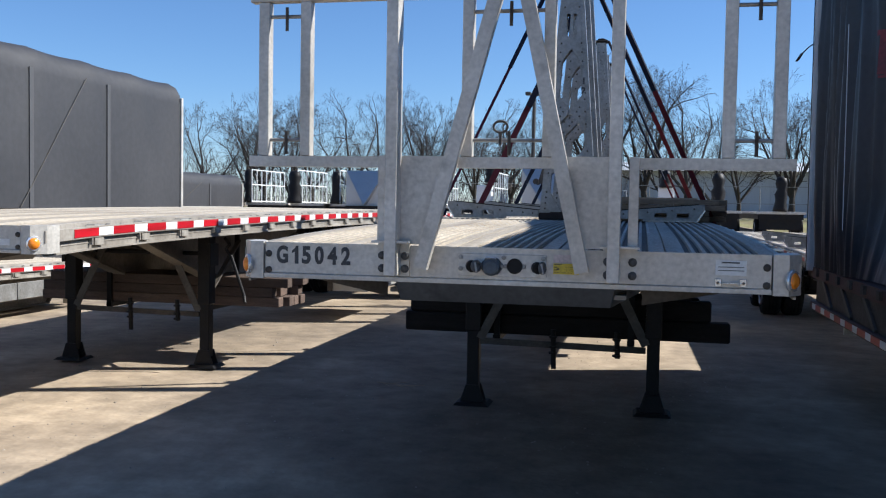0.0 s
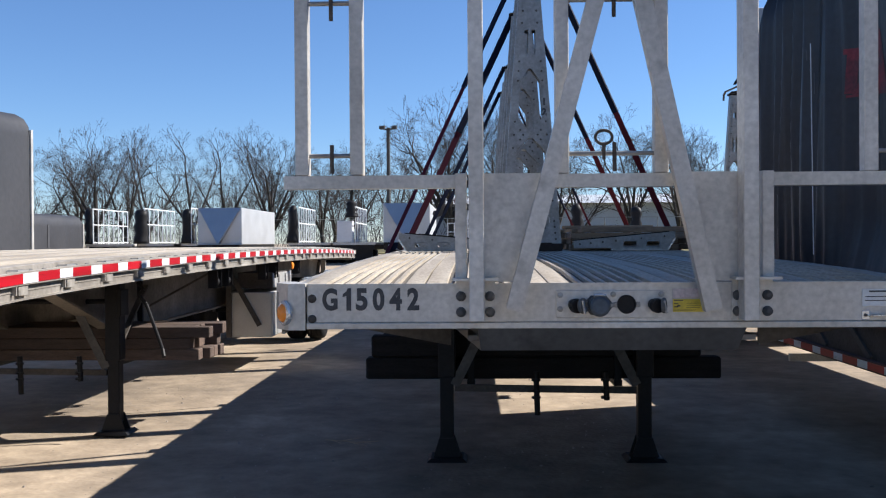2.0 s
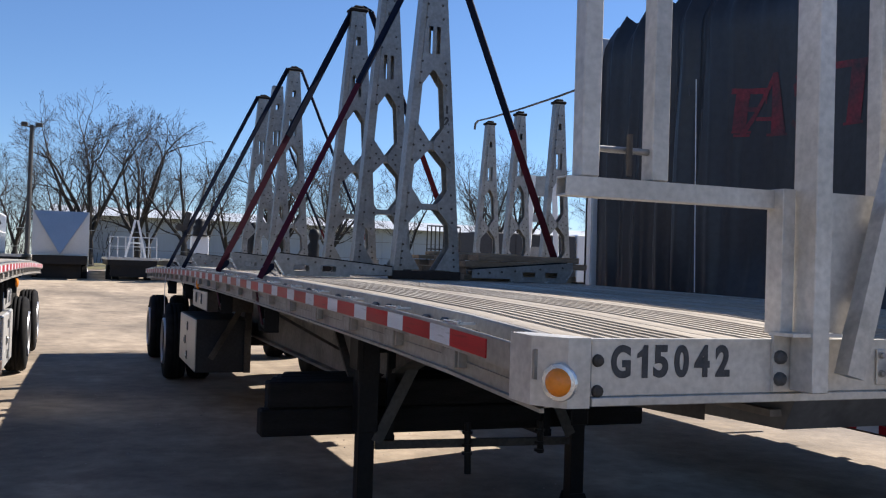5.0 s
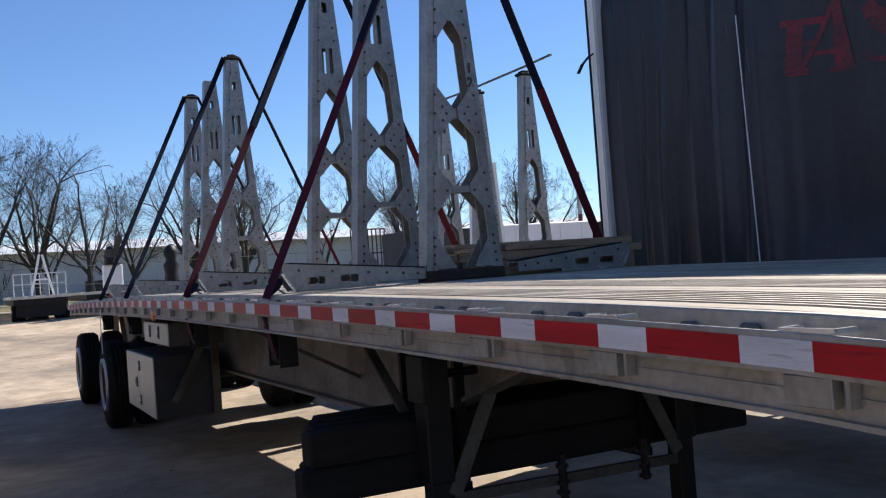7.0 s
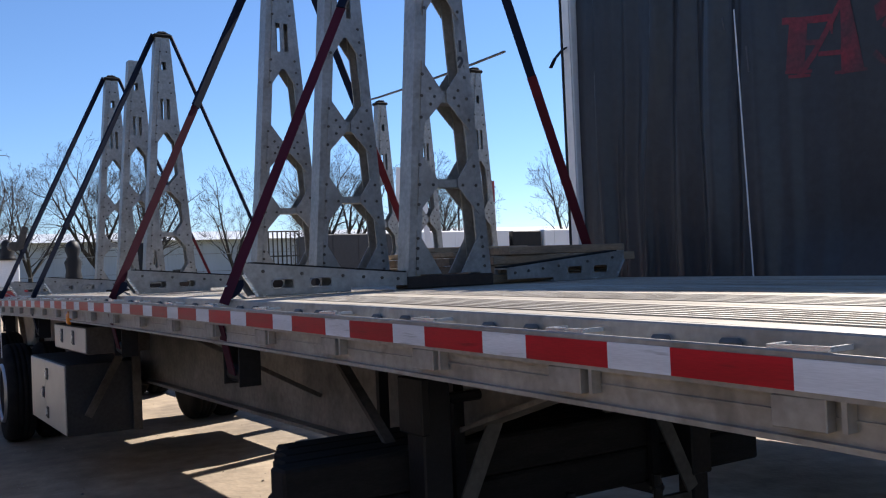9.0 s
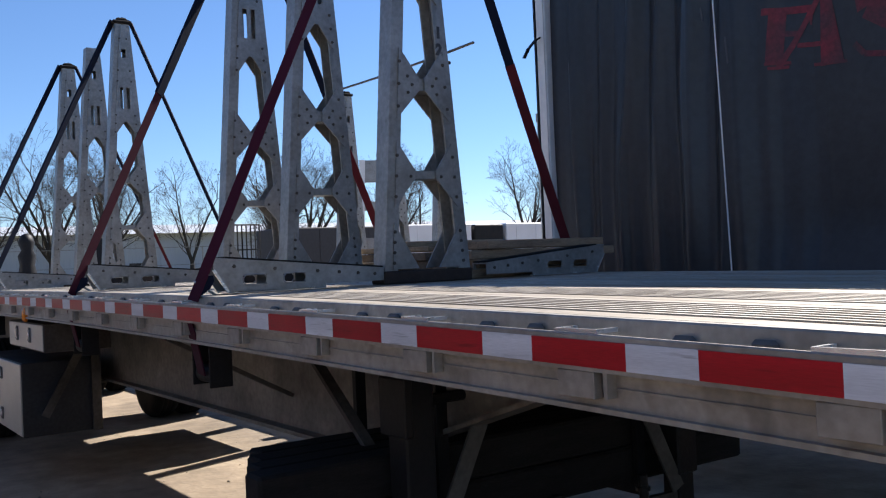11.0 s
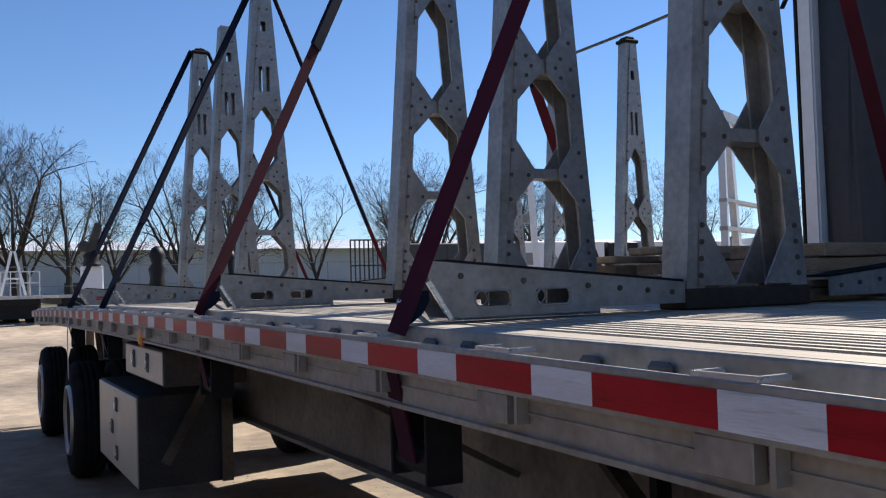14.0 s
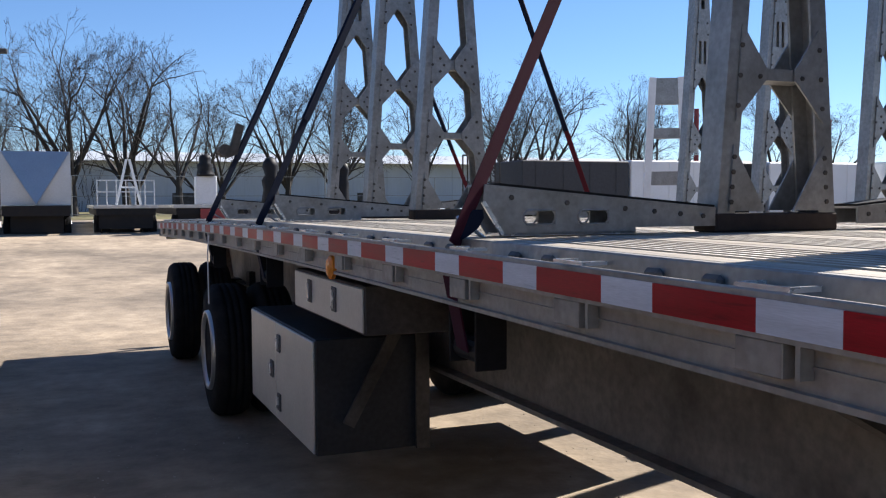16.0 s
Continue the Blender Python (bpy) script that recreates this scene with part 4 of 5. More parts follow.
def tower_marks(t, words):
    """Dark stencilled figures on the front leg of a tower."""
    for k, ch in enumerate(words):
        me = text_mesh(ch, 0.075)
        me.materials.append(INK)
        o = new("stencil", me)
        o.parent = t
        o.matrix_basis = Matrix.Translation((half_w(1.1) - 0.075, -0.0565, 1.22 - k * 0.085)) @ pose(0, 0, 0, 90)


T_LABEL = "grey steel lattice tower on a trailer deck"
first_t = tower(T_LABEL + ", strapped over its cap", True)
plain_t = tower(T_LABEL + ", without a strap", False)
TOW = (4.30, 5.38, 6.34, 9.3, 10.33, 11.37)
for k, y in enumerate(TOW):
    src = plain_t if k in (1, 4) else first_t
    m = pose(-0.045 if k < 3 else -0.01, y, deck_z(y))
    if k < 2:
        src.matrix_basis = m
    else:
        copy_thing(src, m)


def cross_beam():
    """A sloping hollow beam from a tower foot out to the rail, root at local x 0, running to -x."""
    b = empty("cross_beam", label="grey sloping steel cross beam lying on the deck beside a tower", category="beam", group="cross beams on the decks")

    def zt(x):
        return 0.075 + (x + 0.30) / (-0.85) * 0.075

    for y0, y1 in ((-0.06, -0.052), (0.052, 0.060)):
        bm = bmesh.new()
        cuts = [-1.085, -1.02, -0.91, -0.83, -0.72, -0.62, -0.31]
        zl, zh = 0.035, 0.078
        for a, c in zip(cuts, cuts[1:]):
            hole = (a, c) in ((-1.02, -0.91), (-0.83, -0.72))
            lo_a = 0.004 if a < -0.65 else 0.022
            lo_c = 0.004 if c < -0.6 else 0.022
            if hole:
                plate(bm, [(a, 0.004), (c, 0.004), (c, zl), (a, zl)], y0, y1)
                plate(bm, [(a, zh), (c, zh), (c, zt(c)), (a, zt(a))], y0, y1)
            else:
                plate(bm, [(a, lo_a), (c, lo_c), (c, zt(c)), (a, zt(a))], y0, y1)
        plate(bm, [(-1.085, 0.004), (-1.085, zt(-1.085)), (-1.15, zt(-1.15)), (-1.15, 0.105)], y0, y1)
        part("side_plate", bm, GALV, b)
    for x0, x1 in ((-1.02, -0.91), (-0.83, -0.72)):
        for y in (-0.061, 0.061):
            bm = bmesh.new()
            loop = [(x0 + 0.012, zl), (x1 - 0.012, zl), (x1, zl + 0.014), (x1, zh - 0.014), (x1 - 0.012, zh), (x0 + 0.012, zh), (x0, zh - 0.014), (x0, zl + 0.014)]
            for a, c in zip(loop, loop[1:] + loop[:1]):
                rod(bm, (a[0], y, a[1]), (c[0], y, c[1]), 0.0035, n=5)
            part("slot_rim", bm, GALV, b)
    bm = bmesh.new()
    bar(bm, (-0.31, 0, zt(-0.31) + 0.003), (-1.15, 0, zt(-1.15) + 0.003), 0.125, 0.008)
    part("top_plate", bm, GALV, b)
    bm = bmesh.new()
    bar(bm, (-0.31, 0, zt(-0.31) + 0.010), (-1.10, 0, zt(-1.10) + 0.010), 0.11, 0.010)
    part("rubber_strip", bm, RUBBER, b, "black rubber strip")
    bm = bmesh.new()
    bar(bm, (-0.62, 0, 0.006), (-1.085, 0, 0.006), 0.12, 0.008)
    bar(bm, (-1.088, -0.056, 0.006), (-1.152, -0.056, 0.105), 0.012, 0.01, up=(0, 1, 0))
    bar(bm, (-1.088, 0.056, 0.006), (-1.152, 0.056, 0.105), 0.012, 0.01, up=(0, 1, 0))
    part("end_lip", bm, CHROME, b, "bright worn metal edge")
    bm = bmesh.new()
    for x in (-1.06, -0.87, -0.66, -0.55, -0.45, -0.36):
        bolt(bm, x, -0.06, zt(x) - 0.025, "-y", 0.009, 0.005)
        bolt(bm, x, 0.06, zt(x) - 0.025, "y", 0.009, 0.005)
    tagged(part("riveting", bm, UNDER, b), kind="stuff")
    return b


beam0 = cross_beam()
beam0.matrix_basis = pose(0, TOW[0], deck_z(TOW[0]))
for k in (0, 2, 3, 5):
    y = TOW[k]
    if k:
        copy_thing(beam0, pose(0, y, deck_z(y)))
    copy_thing(beam0, pose(0, y, deck_z(y), 0, 0, 180))


def strap(y, s, dark, low=STRAPR, rail_x=1.255, split=0.5):
    """A flat webbing strap from a tower cap down to the rail and on to the winch below."""
    st = empty("tie_down_strap", label="flat webbing strap from a tower cap to the trailer rail", category="strap", group="tie down straps")
    a = Vector((s * 0.085, y, deck_z(y) + H_T + 0.03))
    c = Vector((s * rail_x, y + (0.28 if s > 0 else -0.08), deck_z(y) - 0.02))
    near = s < 0 and y < 5
    face = (-0.8, -0.5, -0.4) if near else (-s * 0.7, -0.9, -0.3)
    mid = a.lerp(c, split)
    thin = 0.64 if near else (1.0 if y < 8 else 0.8) if s < 0 else 0.45 if y > 8 else 0.72
    bm = bmesh.new()
    bar(bm, a, mid, 0.072 * thin, 0.018, up=face)
    part("sleeve", bm, dark, st)
    bm = bmesh.new()
    bar(bm, mid, c, 0.078 * thin, 0.002, up=face)
    part("webbing", bm, low, st)
    bm = bmesh.new()
    bar(bm, (0.0, y, a.z + 0.034), (a.x, y, a.z), 0.09, 0.006)
    part("webbing_over_cap", bm, dark, st)
    if s < 0 and y < 8:
        bm = bmesh.new()
        loop = [(0.005, 0.035), (0.045, 0.110), (0.095, 0.150), (0.135, 0.150), (0.140, 0.115), (0.115, 0.070), (0.070, 0.035), (0.02, 0.012)]
        plate(bm, [(c.x + dx * 0.72, c.z + dz * 0.68) for dx, dz in loop], c.y + 0.012, c.y + 0.030)
        part("webbing_loop", bm, STRAPD, st, "dark folded webbing end")
    bm = bmesh.new()
    bar(bm, (s * 1.283, c.y - 0.01, c.z - 0.06), (s * 1.225, c.y + 0.01, c.z - 0.31), 0.082, 0.006, up=(1, 0, 0))
    part("webbing_tail", bm, low, st)
    bm = bmesh.new()
    rod(bm, (s * 1.18, c.y - 0.09, c.z - 0.31), (s * 1.18, c.y + 0.13, c.z - 0.31), 0.04, n=16)
    for d0, d1 in ((-0.092, -0.084), (0.10, 0.108)):
        box(bm, s * 1.18 - 0.05, s * 1.18 + 0.05, c.y + d0, c.y + d1, c.z - 0.36, c.z - 0.17, 0.003)
    part("winch", bm, BLACK, st, "black strap winch below the rail")
    bm = bmesh.new()
    tri = [Vector((c.x - s * 0.02, c.y + 0.02, c.z + 0.08)), Vector((c.x - s * 0.05, c.y + 0.11, c.z + 0.005)), Vector((c.x - s * 0.15, c.y + 0.09, c.z + 0.005))]
    for k in range(3):
        rod(bm, tri[k], tri[(k + 1) % 3], 0.006, n=6)
    part("wire_hook", bm, CHROME, st, "bright wire triangle hook")
    return st


for y, sp, lo in ((TOW[0], 0.44, STRAPR), (TOW[2], 0.5, STRAPR), (TOW[3], 0.75, STRAPD), (TOW[5], 0.8, STRAPD)):
    strap(y, -1, STRAPD, lo, split=sp)
    strap(y, 1, STRAPD, STRAPB, split=0.52 if lo is STRAPR else 0.75)
# ratchet on the last strap
bm = bmesh.new()
hexa(bm, [(-1.10, 11.26, 2.02), (-1.02, 11.26, 2.05), (-1.02, 11.33, 2.05), (-1.10, 11.33, 2.02), (-1.02, 11.26, 2.30), (-0.96, 11.26, 2.28), (-0.96, 11.33, 2.28), (-1.02, 11.33, 2.30)])
rod(bm, (-1.12, 11.22, 2.08), (-1.12, 11.37, 2.08), 0.05)
tagged(part("ratchet", bm, UNDER), "dark steel ratchet buckle hanging on a strap", "ratchet")

# planks stacked on the deck
rnd = random.Random(4)
for col, yc in enumerate((4.43, 4.66, 4.89, 5.13, 5.37, 5.61)):
    for row in range((4, 4, 3, 3, 3, 2)[col]):
        ln, w = rnd.uniform(0.85, 1.08), rnd.uniform(0.17, 0.21)
        xc = 0.27 + ln / 2 + rnd.uniform(0.0, 0.06) + (0.10 if row == 3 else 0)
        bm = bmesh.new()
        box(bm, -ln / 2, ln / 2, -w / 2, w / 2, 0, 0.046, 0.004)
        p = part("plank", bm, BOARD)
        p.matrix_basis = pose(xc, yc, deck_z(yc) + 0.002 + row * 0.05, 0, 0, rnd.uniform(-1.3, 1.3) * (1 + row * 0.5))
        tagged(p, "brown sawn board stacked on the deck by a tower", "board", "boards on the deck")
for x, y, z, ln, w, rz in ((0.80, 5.02, 0.154, 0.95, 0.24, 9), (0.72, 5.18, 0.187, 0.82, 0.18, 3), (0.62, 5.45, 0.155, 0.75, 0.2, 10)):
    bm = bmesh.new()
    box(bm, -ln / 2, ln / 2, -w / 2, w / 2, 0, 0.03, 0.004)
    p = part("plank", bm, WOOD)
    p.matrix_basis = pose(x, y, deck_z(y) + z, 0, 0, rz)
    tagged(p, "pale plywood strip lying across stacked boards", "board", "boards on the deck")


# ---- trailer with the black tarp ----
def tarp_fold(y, f):
    """How far the hanging tarp stands in or out at y and at height share f; also its pleat."""
    near = max(0.0, min(1.0, (y - 3.55) / 1.1)) * max(0.15, min(1.0, (5.93 - y) / 0.2))
    yy = y + 0.05 * noise.noise((y * 1.1, f * 1.7, 4)) + 0.05 * f * near
    pleat = abs(math.sin(yy * 11.0 + 2.6 * noise.noise((yy * 0.9, f * 0.7, 3))))
    fold = -0.10 * near * (1 - pleat) ** 1.4 * (0.55 + 0.45 * f) * (0.6 + noise.noise((yy * 1.3, f * 0.8, 8)))
    fold += (0.09 * near + 0.010) * (abs(noise.noise((yy * 4.3, f * 0.5, 1))) - 0.2)
    fold += (0.04 * near + 0.0035) * noise.noise((yy * 9.7, f * 0.9, 2)) + (0.018 * near + 0.001) * noise.noise((yy * 21, f * 1.6, 6))
    fold += 0.025 * noise.noise((y * 0.5, f * 1.2, 7))
    inset = 0.0 if f < 0.9 else ((f - 0.9) / 0.1) ** 1.5 * 0.16
    taut = 0.27 * smooth((4.42 - y) / 0.75) * smooth((y + 4.6) / 0.8) * min(1.0, 0.35 + 3 * f) * (1 - 0.45 * f ** 3)
    return 0.03 + fold + inset + taut, near, pleat


def tarp_lift(y):
    """The cover sinks a little from its bunched end towards the front."""
    return -0.24 * smooth((4.8 - y) / 2.5)


TARP_LOW, TARP_TOP = 1.10, 4.08


def black_trailer():
    t = empty("tarped_trailer", (2.33, 0, 0), label="tall trailer covered with a creased black vinyl tarp", category="trailer")
    y0, y1, top, bot = -1.2, 5.93, TARP_TOP, TARP_LOW
    bm = bmesh.new()
    ny, nz = 420, 26
    rings = []
    for i in range(ny + 1):
        y = y0 + (y1 - y0) * i / ny
        col = []
        for k in range(nz + 1):
            f = k / nz
            x, near, pleat = tarp_fold(y, f)
            col.append(bm.verts.new((x, y + 0.03 * near * noise.noise((y * 2, f * 3, 2)), bot + (top + tarp_lift(y) - bot) * f + near * f ** 6 * (0.10 * (1 - pleat) - 0.05))))
        rings.append(col)
    for a, b in zip(rings, rings[1:]):
        for k in range(nz):
            bm.faces.new((a[k], b[k], b[k + 1], a[k + 1]))
    part("side_tarp", bm, TARP, t, "creased black side tarp", smooth=True)
    bm = bmesh.new()
    ys = [y0 + (y1 - 0.03 - y0) * k / 12 for k in range(13)]
    sweep(bm, [(0.20, top - 0.12), (2.5, top - 0.12), (2.5, top - 0.01), (0.36, top - 0.01), (0.20, top - 0.03)], ys, tarp_lift)
    part("roof_tarp", bm, TARP, t)
    # Unseen side, hung low to keep sun off the ground under the bed.
    bm = bmesh.new()
    box(bm, 2.5, 2.55, y0, y1, 0.62, top - 0.05)
    part("far_side_tarp", bm, TARP, t)
    bm = bmesh.new()
    box(bm, 0.14, 2.5, y0, y0 + 0.05, bot, top - 0.1)
    part("end_tarp", bm, TARP, t)
    # Unseen end, made thick to block a sliver of sun past the post.
    bm = bmesh.new()
    box(bm, 0.132, 2.55, y1 + 0.001, y1 + 0.138, bot, top - 0.12)
    part("end_tarp", bm, TARP, t)
    bm = bmesh.new()
    box(bm, -0.03, 0.13, y1 + 0.005, y1 + 0.11, bot - 0.05, top - 0.12, 0.006)
    box(bm, -0.042, -0.03, y1 + 0.01, y1 + 0.03, bot - 0.05, top - 0.12)
    post = part("rear_post", bm, WHITE, t, "pale metal rear post")
    # Added black strip that draws the shaded gap beside the post.
    bm = bmesh.new()
    box(bm, -0.036, 0.10, y1 + 0.112, y1 + 0.13, bot - 0.05, top - 0.10)
    part("gap_strip", bm, BLACK, post, "black strip standing for the dark gap")
    bm = bmesh.new()
    for z in (2.33, 2.49):
        box(bm, 0.02, 0.10, y1 - 0.02, y1, z - 0.012, z + 0.012)
    box(bm, 0.045, 0.075, y1 - 0.015, y1, 2.31, 2.51)
    for z in (2.37, 2.45):
        rod(bm, (0.06, y1, z), (0.06, y1 - 0.025, z), 0.014)
    part("post_latch", bm, UNDER, post)
    bm = bmesh.new()
    pts = [(-0.03, y1 + 0.07, 3.38), (-0.08, y1 + 0.07, 3.35), (-0.15, y1 + 0.07, 3.28), (-0.20, y1 + 0.07, 3.20)]
    for p, q in zip(pts, pts[1:]):
        bar(bm, p, q, 0.03, 0.012, up=(0.5, 0, 0.8))
    part("bent_bracket", bm, BLACK, post, "bent black bracket")
    bm = bmesh.new()
    box(bm, 0.02, 2.5, y0, y1 + 0.07, bot - 0.12, bot - 0.01)
    part("bed", bm, BROWN, t, "rusty brown bed edge")
    bm = bmesh.new()
    y = y0 + 0.3
    while y < y1:
        box(bm, -0.005, 0.02, y, y + 0.09, bot - 0.09, bot - 0.02)
        y += 0.5
    tagged(part("pocket_row", bm, UNDER, t), kind="stuff")
    bm = bmesh.new()
    box(bm, 0.75, 0.9, y0, y1, 0.75, 1.0)
    box(bm, 1.6, 1.75, y0, y1, 0.75, 1.0)
    part("frame", bm, BLACK, t)
    bm = bmesh.new()
    box(bm, 0.0, 0.05, 1.6, 5.9, 0.665, 0.745, 0.004)
    low = part("low_rail", bm, BROWN, t)
    bm = bmesh.new()
    box(bm, 0.055, 0.075, 1.6, 5.9, 0.735, 0.985)
    part("back_panel", bm, UNDER, low)
    # Unseen rail with lugs, added to limit and notch the sunlit ground strip.
    bm = bmesh.new()
    box(bm, 2.44, 2.50, y0, y1 + 0.138, 0.60, 0.985, 0.004)
    for y, w, z in ((5.35, 0.2, 0.51), (4.7, 0.12, 0.48), (4.15, 0.34, 0.52), (3.4, 0.15, 0.46), (2.7, 0.3, 0.51), (1.9, 0.2, 0.47)):
        box(bm, 2.445, 2.495, y, y + w, z, 0.61)
    part("far_shade_rail", bm, UNDER, t)
    for k in range(5):
        y = 1.65 + k * 0.85
        bm = bmesh.new()
        bar(bm, (0.04, y, 0.745), (0.04, y + 0.42, 0.985), 0.05, 0.022, up=(1, 0, 0))
        part("side_brace", bm, BRACE, low)
    y, red = 1.65, True
    while y < 5.6:
        bm = bmesh.new()
        box(bm, -0.006, 0.0, y, y + (0.279 if red else 0.178), 0.678, 0.732)
        part("red_tape" if red else "white_tape", bm, REDT if red else WHITET, low)
        y += 0.279 if red else 0.178
        red = not red
    for y in (-0.55, 0.65):
        wheel(t, 0.18, y, 0.515, -1)
        wheel(t, 2.35, y, 0.515, 1)
    # a torn slit with daylight glint and a pale repair line
    bm = bmesh.new()
    bar(bm, (-0.045, 4.25, 1.5), (-0.045, 4.30, 3.25), 0.008, 0.005, up=(1, 0, 0))
    part("seam_strip", bm, WHITE, t, "thin white seam strip")
    for k, (y, z, h) in enumerate(((4.205, 2.82, 0.17), (4.385, 3.13, 0.09))):
        bm = bmesh.new()
        bar(bm, (-0.045, y, z), (-0.045, y + 0.012, z + h), 0.012, 0.006, up=(1, 0, 0))
        part("tear", bm, SEAM, t, "small pale tear")
    return t


blk = black_trailer()


def slant_letters():
    """Large faded red serif strokes painted on the tarp, following its folds."""
    s = empty("lettering")
    s.parent = blk

    def ribbon(a, c, w0, w1):
        bm = bmesh.new()
        a, c = Vector(a), Vector(c)
        d = (c - a).normalized()
        n = Vector((-d.y, d.x))
        steps = max(3, int((c - a).length / 0.02))
        rows = []
        for k in range(steps + 1):
            p = a.lerp(c, k / steps)
            w = w0 + (w1 - w0) * k / steps
            row = []
            for q in range(5):
                e = p + n * w * (q / 4 - 0.5)
                x = tarp_fold(e.x, (e.y - TARP_LOW) / (TARP_TOP + tarp_lift(e.x) - TARP_LOW))[0]
                row.append(bm.verts.new((x - 0.004, e.x, e.y)))
            rows.append(row)
        for r0, r1 in zip(rows, rows[1:]):
            for q in range(4):
                bm.faces.new((r0[q], r1[q], r1[q + 1], r0[q + 1]))
        part("stroke", bm, REDINK, s, smooth=True)

    for y0, z0, y1, z1, w0, w1 in (
            (4.02, 2.80, 3.98, 3.14, 0.09, 0.09), (4.07, 3.13, 3.78, 3.10, 0.045, 0.045), (3.795, 3.12, 3.80, 3.0, 0.035, 0.01), (3.98, 2.98, 3.86, 2.96, 0.035, 0.035), (4.07, 2.80, 3.93, 2.79, 0.02, 0.02),
            (4.00, 2.77, 3.70, 3.22, 0.035, 0.035), (3.70, 3.23, 3.685, 2.74, 0.05, 0.15), (3.89, 2.89, 3.74, 2.875, 0.03, 0.03), (4.05, 2.77, 3.94, 2.765, 0.02, 0.02), (3.80, 2.755, 3.59, 2.74, 0.02, 0.02),
            (2.94, 2.74, 2.87, 3.16, 0.13, 0.13), (3.12, 3.17, 2.63, 3.13, 0.05, 0.05), (2.65, 3.14, 2.66, 3.02, 0.035, 0.01), (3.11, 3.18, 3.12, 3.05, 0.035, 0.01), (3.03, 2.74, 2.85, 2.735, 0.02, 0.02)):
        ribbon((y0, z0), (y1, z1), w0, w1)
    bow = ((3.22, 3.08, 0.05), (3.27, 3.17, 0.035), (3.37, 3.19, 0.045), (3.47, 3.12, 0.10), (3.44, 3.03, 0.14), (3.32, 2.95, 0.15), (3.21, 2.86, 0.10), (3.24, 2.78, 0.05), (3.35, 2.735, 0.035), (3.48, 2.76, 0.035), (3.54, 2.83, 0.04))
    for a, c in zip(bow, bow[1:]):
        ribbon(a[:2], c[:2], a[2], c[2])
    return s


slant_letters()

# lower trailer behind it, with taller towers of its own
far = flatbed("low aluminium flatbed trailer with grey towers on its deck", (3.8, 21.27, 0), 180, 15.2, (8.5, 9.8))
FAR_LOW = 0.76
far.scale = (1, 1, FAR_LOW)
for ob, y in zip([c for c in far.children if c.name.startswith("wheel")], (8.5, 8.5, 9.8, 9.8)):
    ob.scale.y, ob.location.y = FAR_LOW, y * (1 - FAR_LOW)
FT = (9.29, 10.5, 11.6)


def far_deck(y):
    return deck_z(21.27 - y) * FAR_LOW


for y in FT:
    copy_thing(first_t, pose(3.68, y, far_deck(y)) @ Matrix.Diagonal((1, 1, 1.135, 1)))
tower_marks(first_t, "12")
for y in (FT[0], FT[2]):
    copy_thing(beam0, pose(3.68, y, far_deck(y)))
    copy_thing(beam0, pose(3.68, y, far_deck(y), 0, 0, 180))
bm = bmesh.new()
run = [(3.68, 8.66, 4.06), (3.68, FT[0], 4.05), (3.68, FT[1], 4.05), (3.68, FT[2], 4.07), (3.68, 12.1, 4.09), (3.68, 12.2, 4.05), (3.68, 12.22, 3.96)]
for a, c in zip(run, run[1:]):
    bar(bm, a, c, 0.03, 0.02)
tagged(part("tie_strap", bm, BRACE), "grey strap stretched along the tower tops", "strap")


# ---- grey covered trailers on the far side ----
def covered_trailer(label, x, y0, y1, top, w=2.6):
    t = empty("covered_trailer", (x, 0, 0), label=label, category="trailer")
    bm = bmesh.new()
    ny = 80
    ring0 = [(0, 1.48), (0, 3.65), (-0.03, 3.85), (-0.12, 4.0), (-0.3, 4.10), (-w / 2, 4.14), (-w + 0.3, 4.10), (-w + 0.12, 4.0), (-w + 0.03, 3.85), (-w, 3.65), (-w, 1.48)]
    rings = []
    for i in range(ny + 1):
        y = y0 + (y1 - y0) * i / ny
        sag = 0.022 * abs(math.sin((y - y1) * math.pi / 1.55))
        rings.append([bm.verts.new((px - (sag if px > -w / 2 else -sag), y, pz - (sag * 1.3 if pz > 3.9 else 0) + top - 4.14)) for px, pz in ring0])
    for a, b in zip(rings, rings[1:]):
        for k in range(len(ring0) - 1):
            bm.faces.new((a[k], b[k], b[k + 1], a[k + 1]))
    part("cover", bm, GREYTARP, t, "grey vinyl cover stretched over hoops", smooth=True)
    bm = bmesh.new()
    plate(bm, [(px, pz + top - 4.14) for px, pz in ring0], y1 - 0.02, y1)
    part("end_panel", bm, GREYTARP, t)
    bm = bmesh.new()
    plate(bm, [(px, pz + top - 4.14) for px, pz in ring0], y0, y0 + 0.02)
    part("end_panel", bm, GREYTARP, t)
    bm = bmesh.new()
    box(bm, -0.05, 0.035, y1 - 0.03, y1 + 0.05, 1.45, top - 0.35, 0.006)
    part("corner_post", bm, ALU, t)
    k = y1 - 2.71
    while k > y0:
        bm = bmesh.new()
        box(bm, -0.01, 0.006, k - 0.05, k + 0.05, 1.5, top - 0.42)
        part("hoop", bm, SEAM, t)
        k -= 2.2
    bm = bmesh.new()
    box(bm, -w, 0.03, y0, y1, 1.28, 1.48, 0.004)
    part("bed", bm, ALU, t)
    bm = bmesh.new()
    box(bm, -w + 0.2, -0.12, y0, y1, 1.1, 1.28)
    part("frame", bm, BLACK, t)
    bm = bmesh.new()
    bar(bm, (0.010, y1 - 5.2, 1.5), (0.010, y1 - 3.42, top - 0.4), 0.014, 0.006, up=(1, 0, 0))
    part("rope", bm, BRACE, t, "dark rope drawn slantwise over the cover")
    for y in (y1 - 1.4, y1 - 2.7):
        wheel(t, -0.16, y, 0.515, 1)
    return t


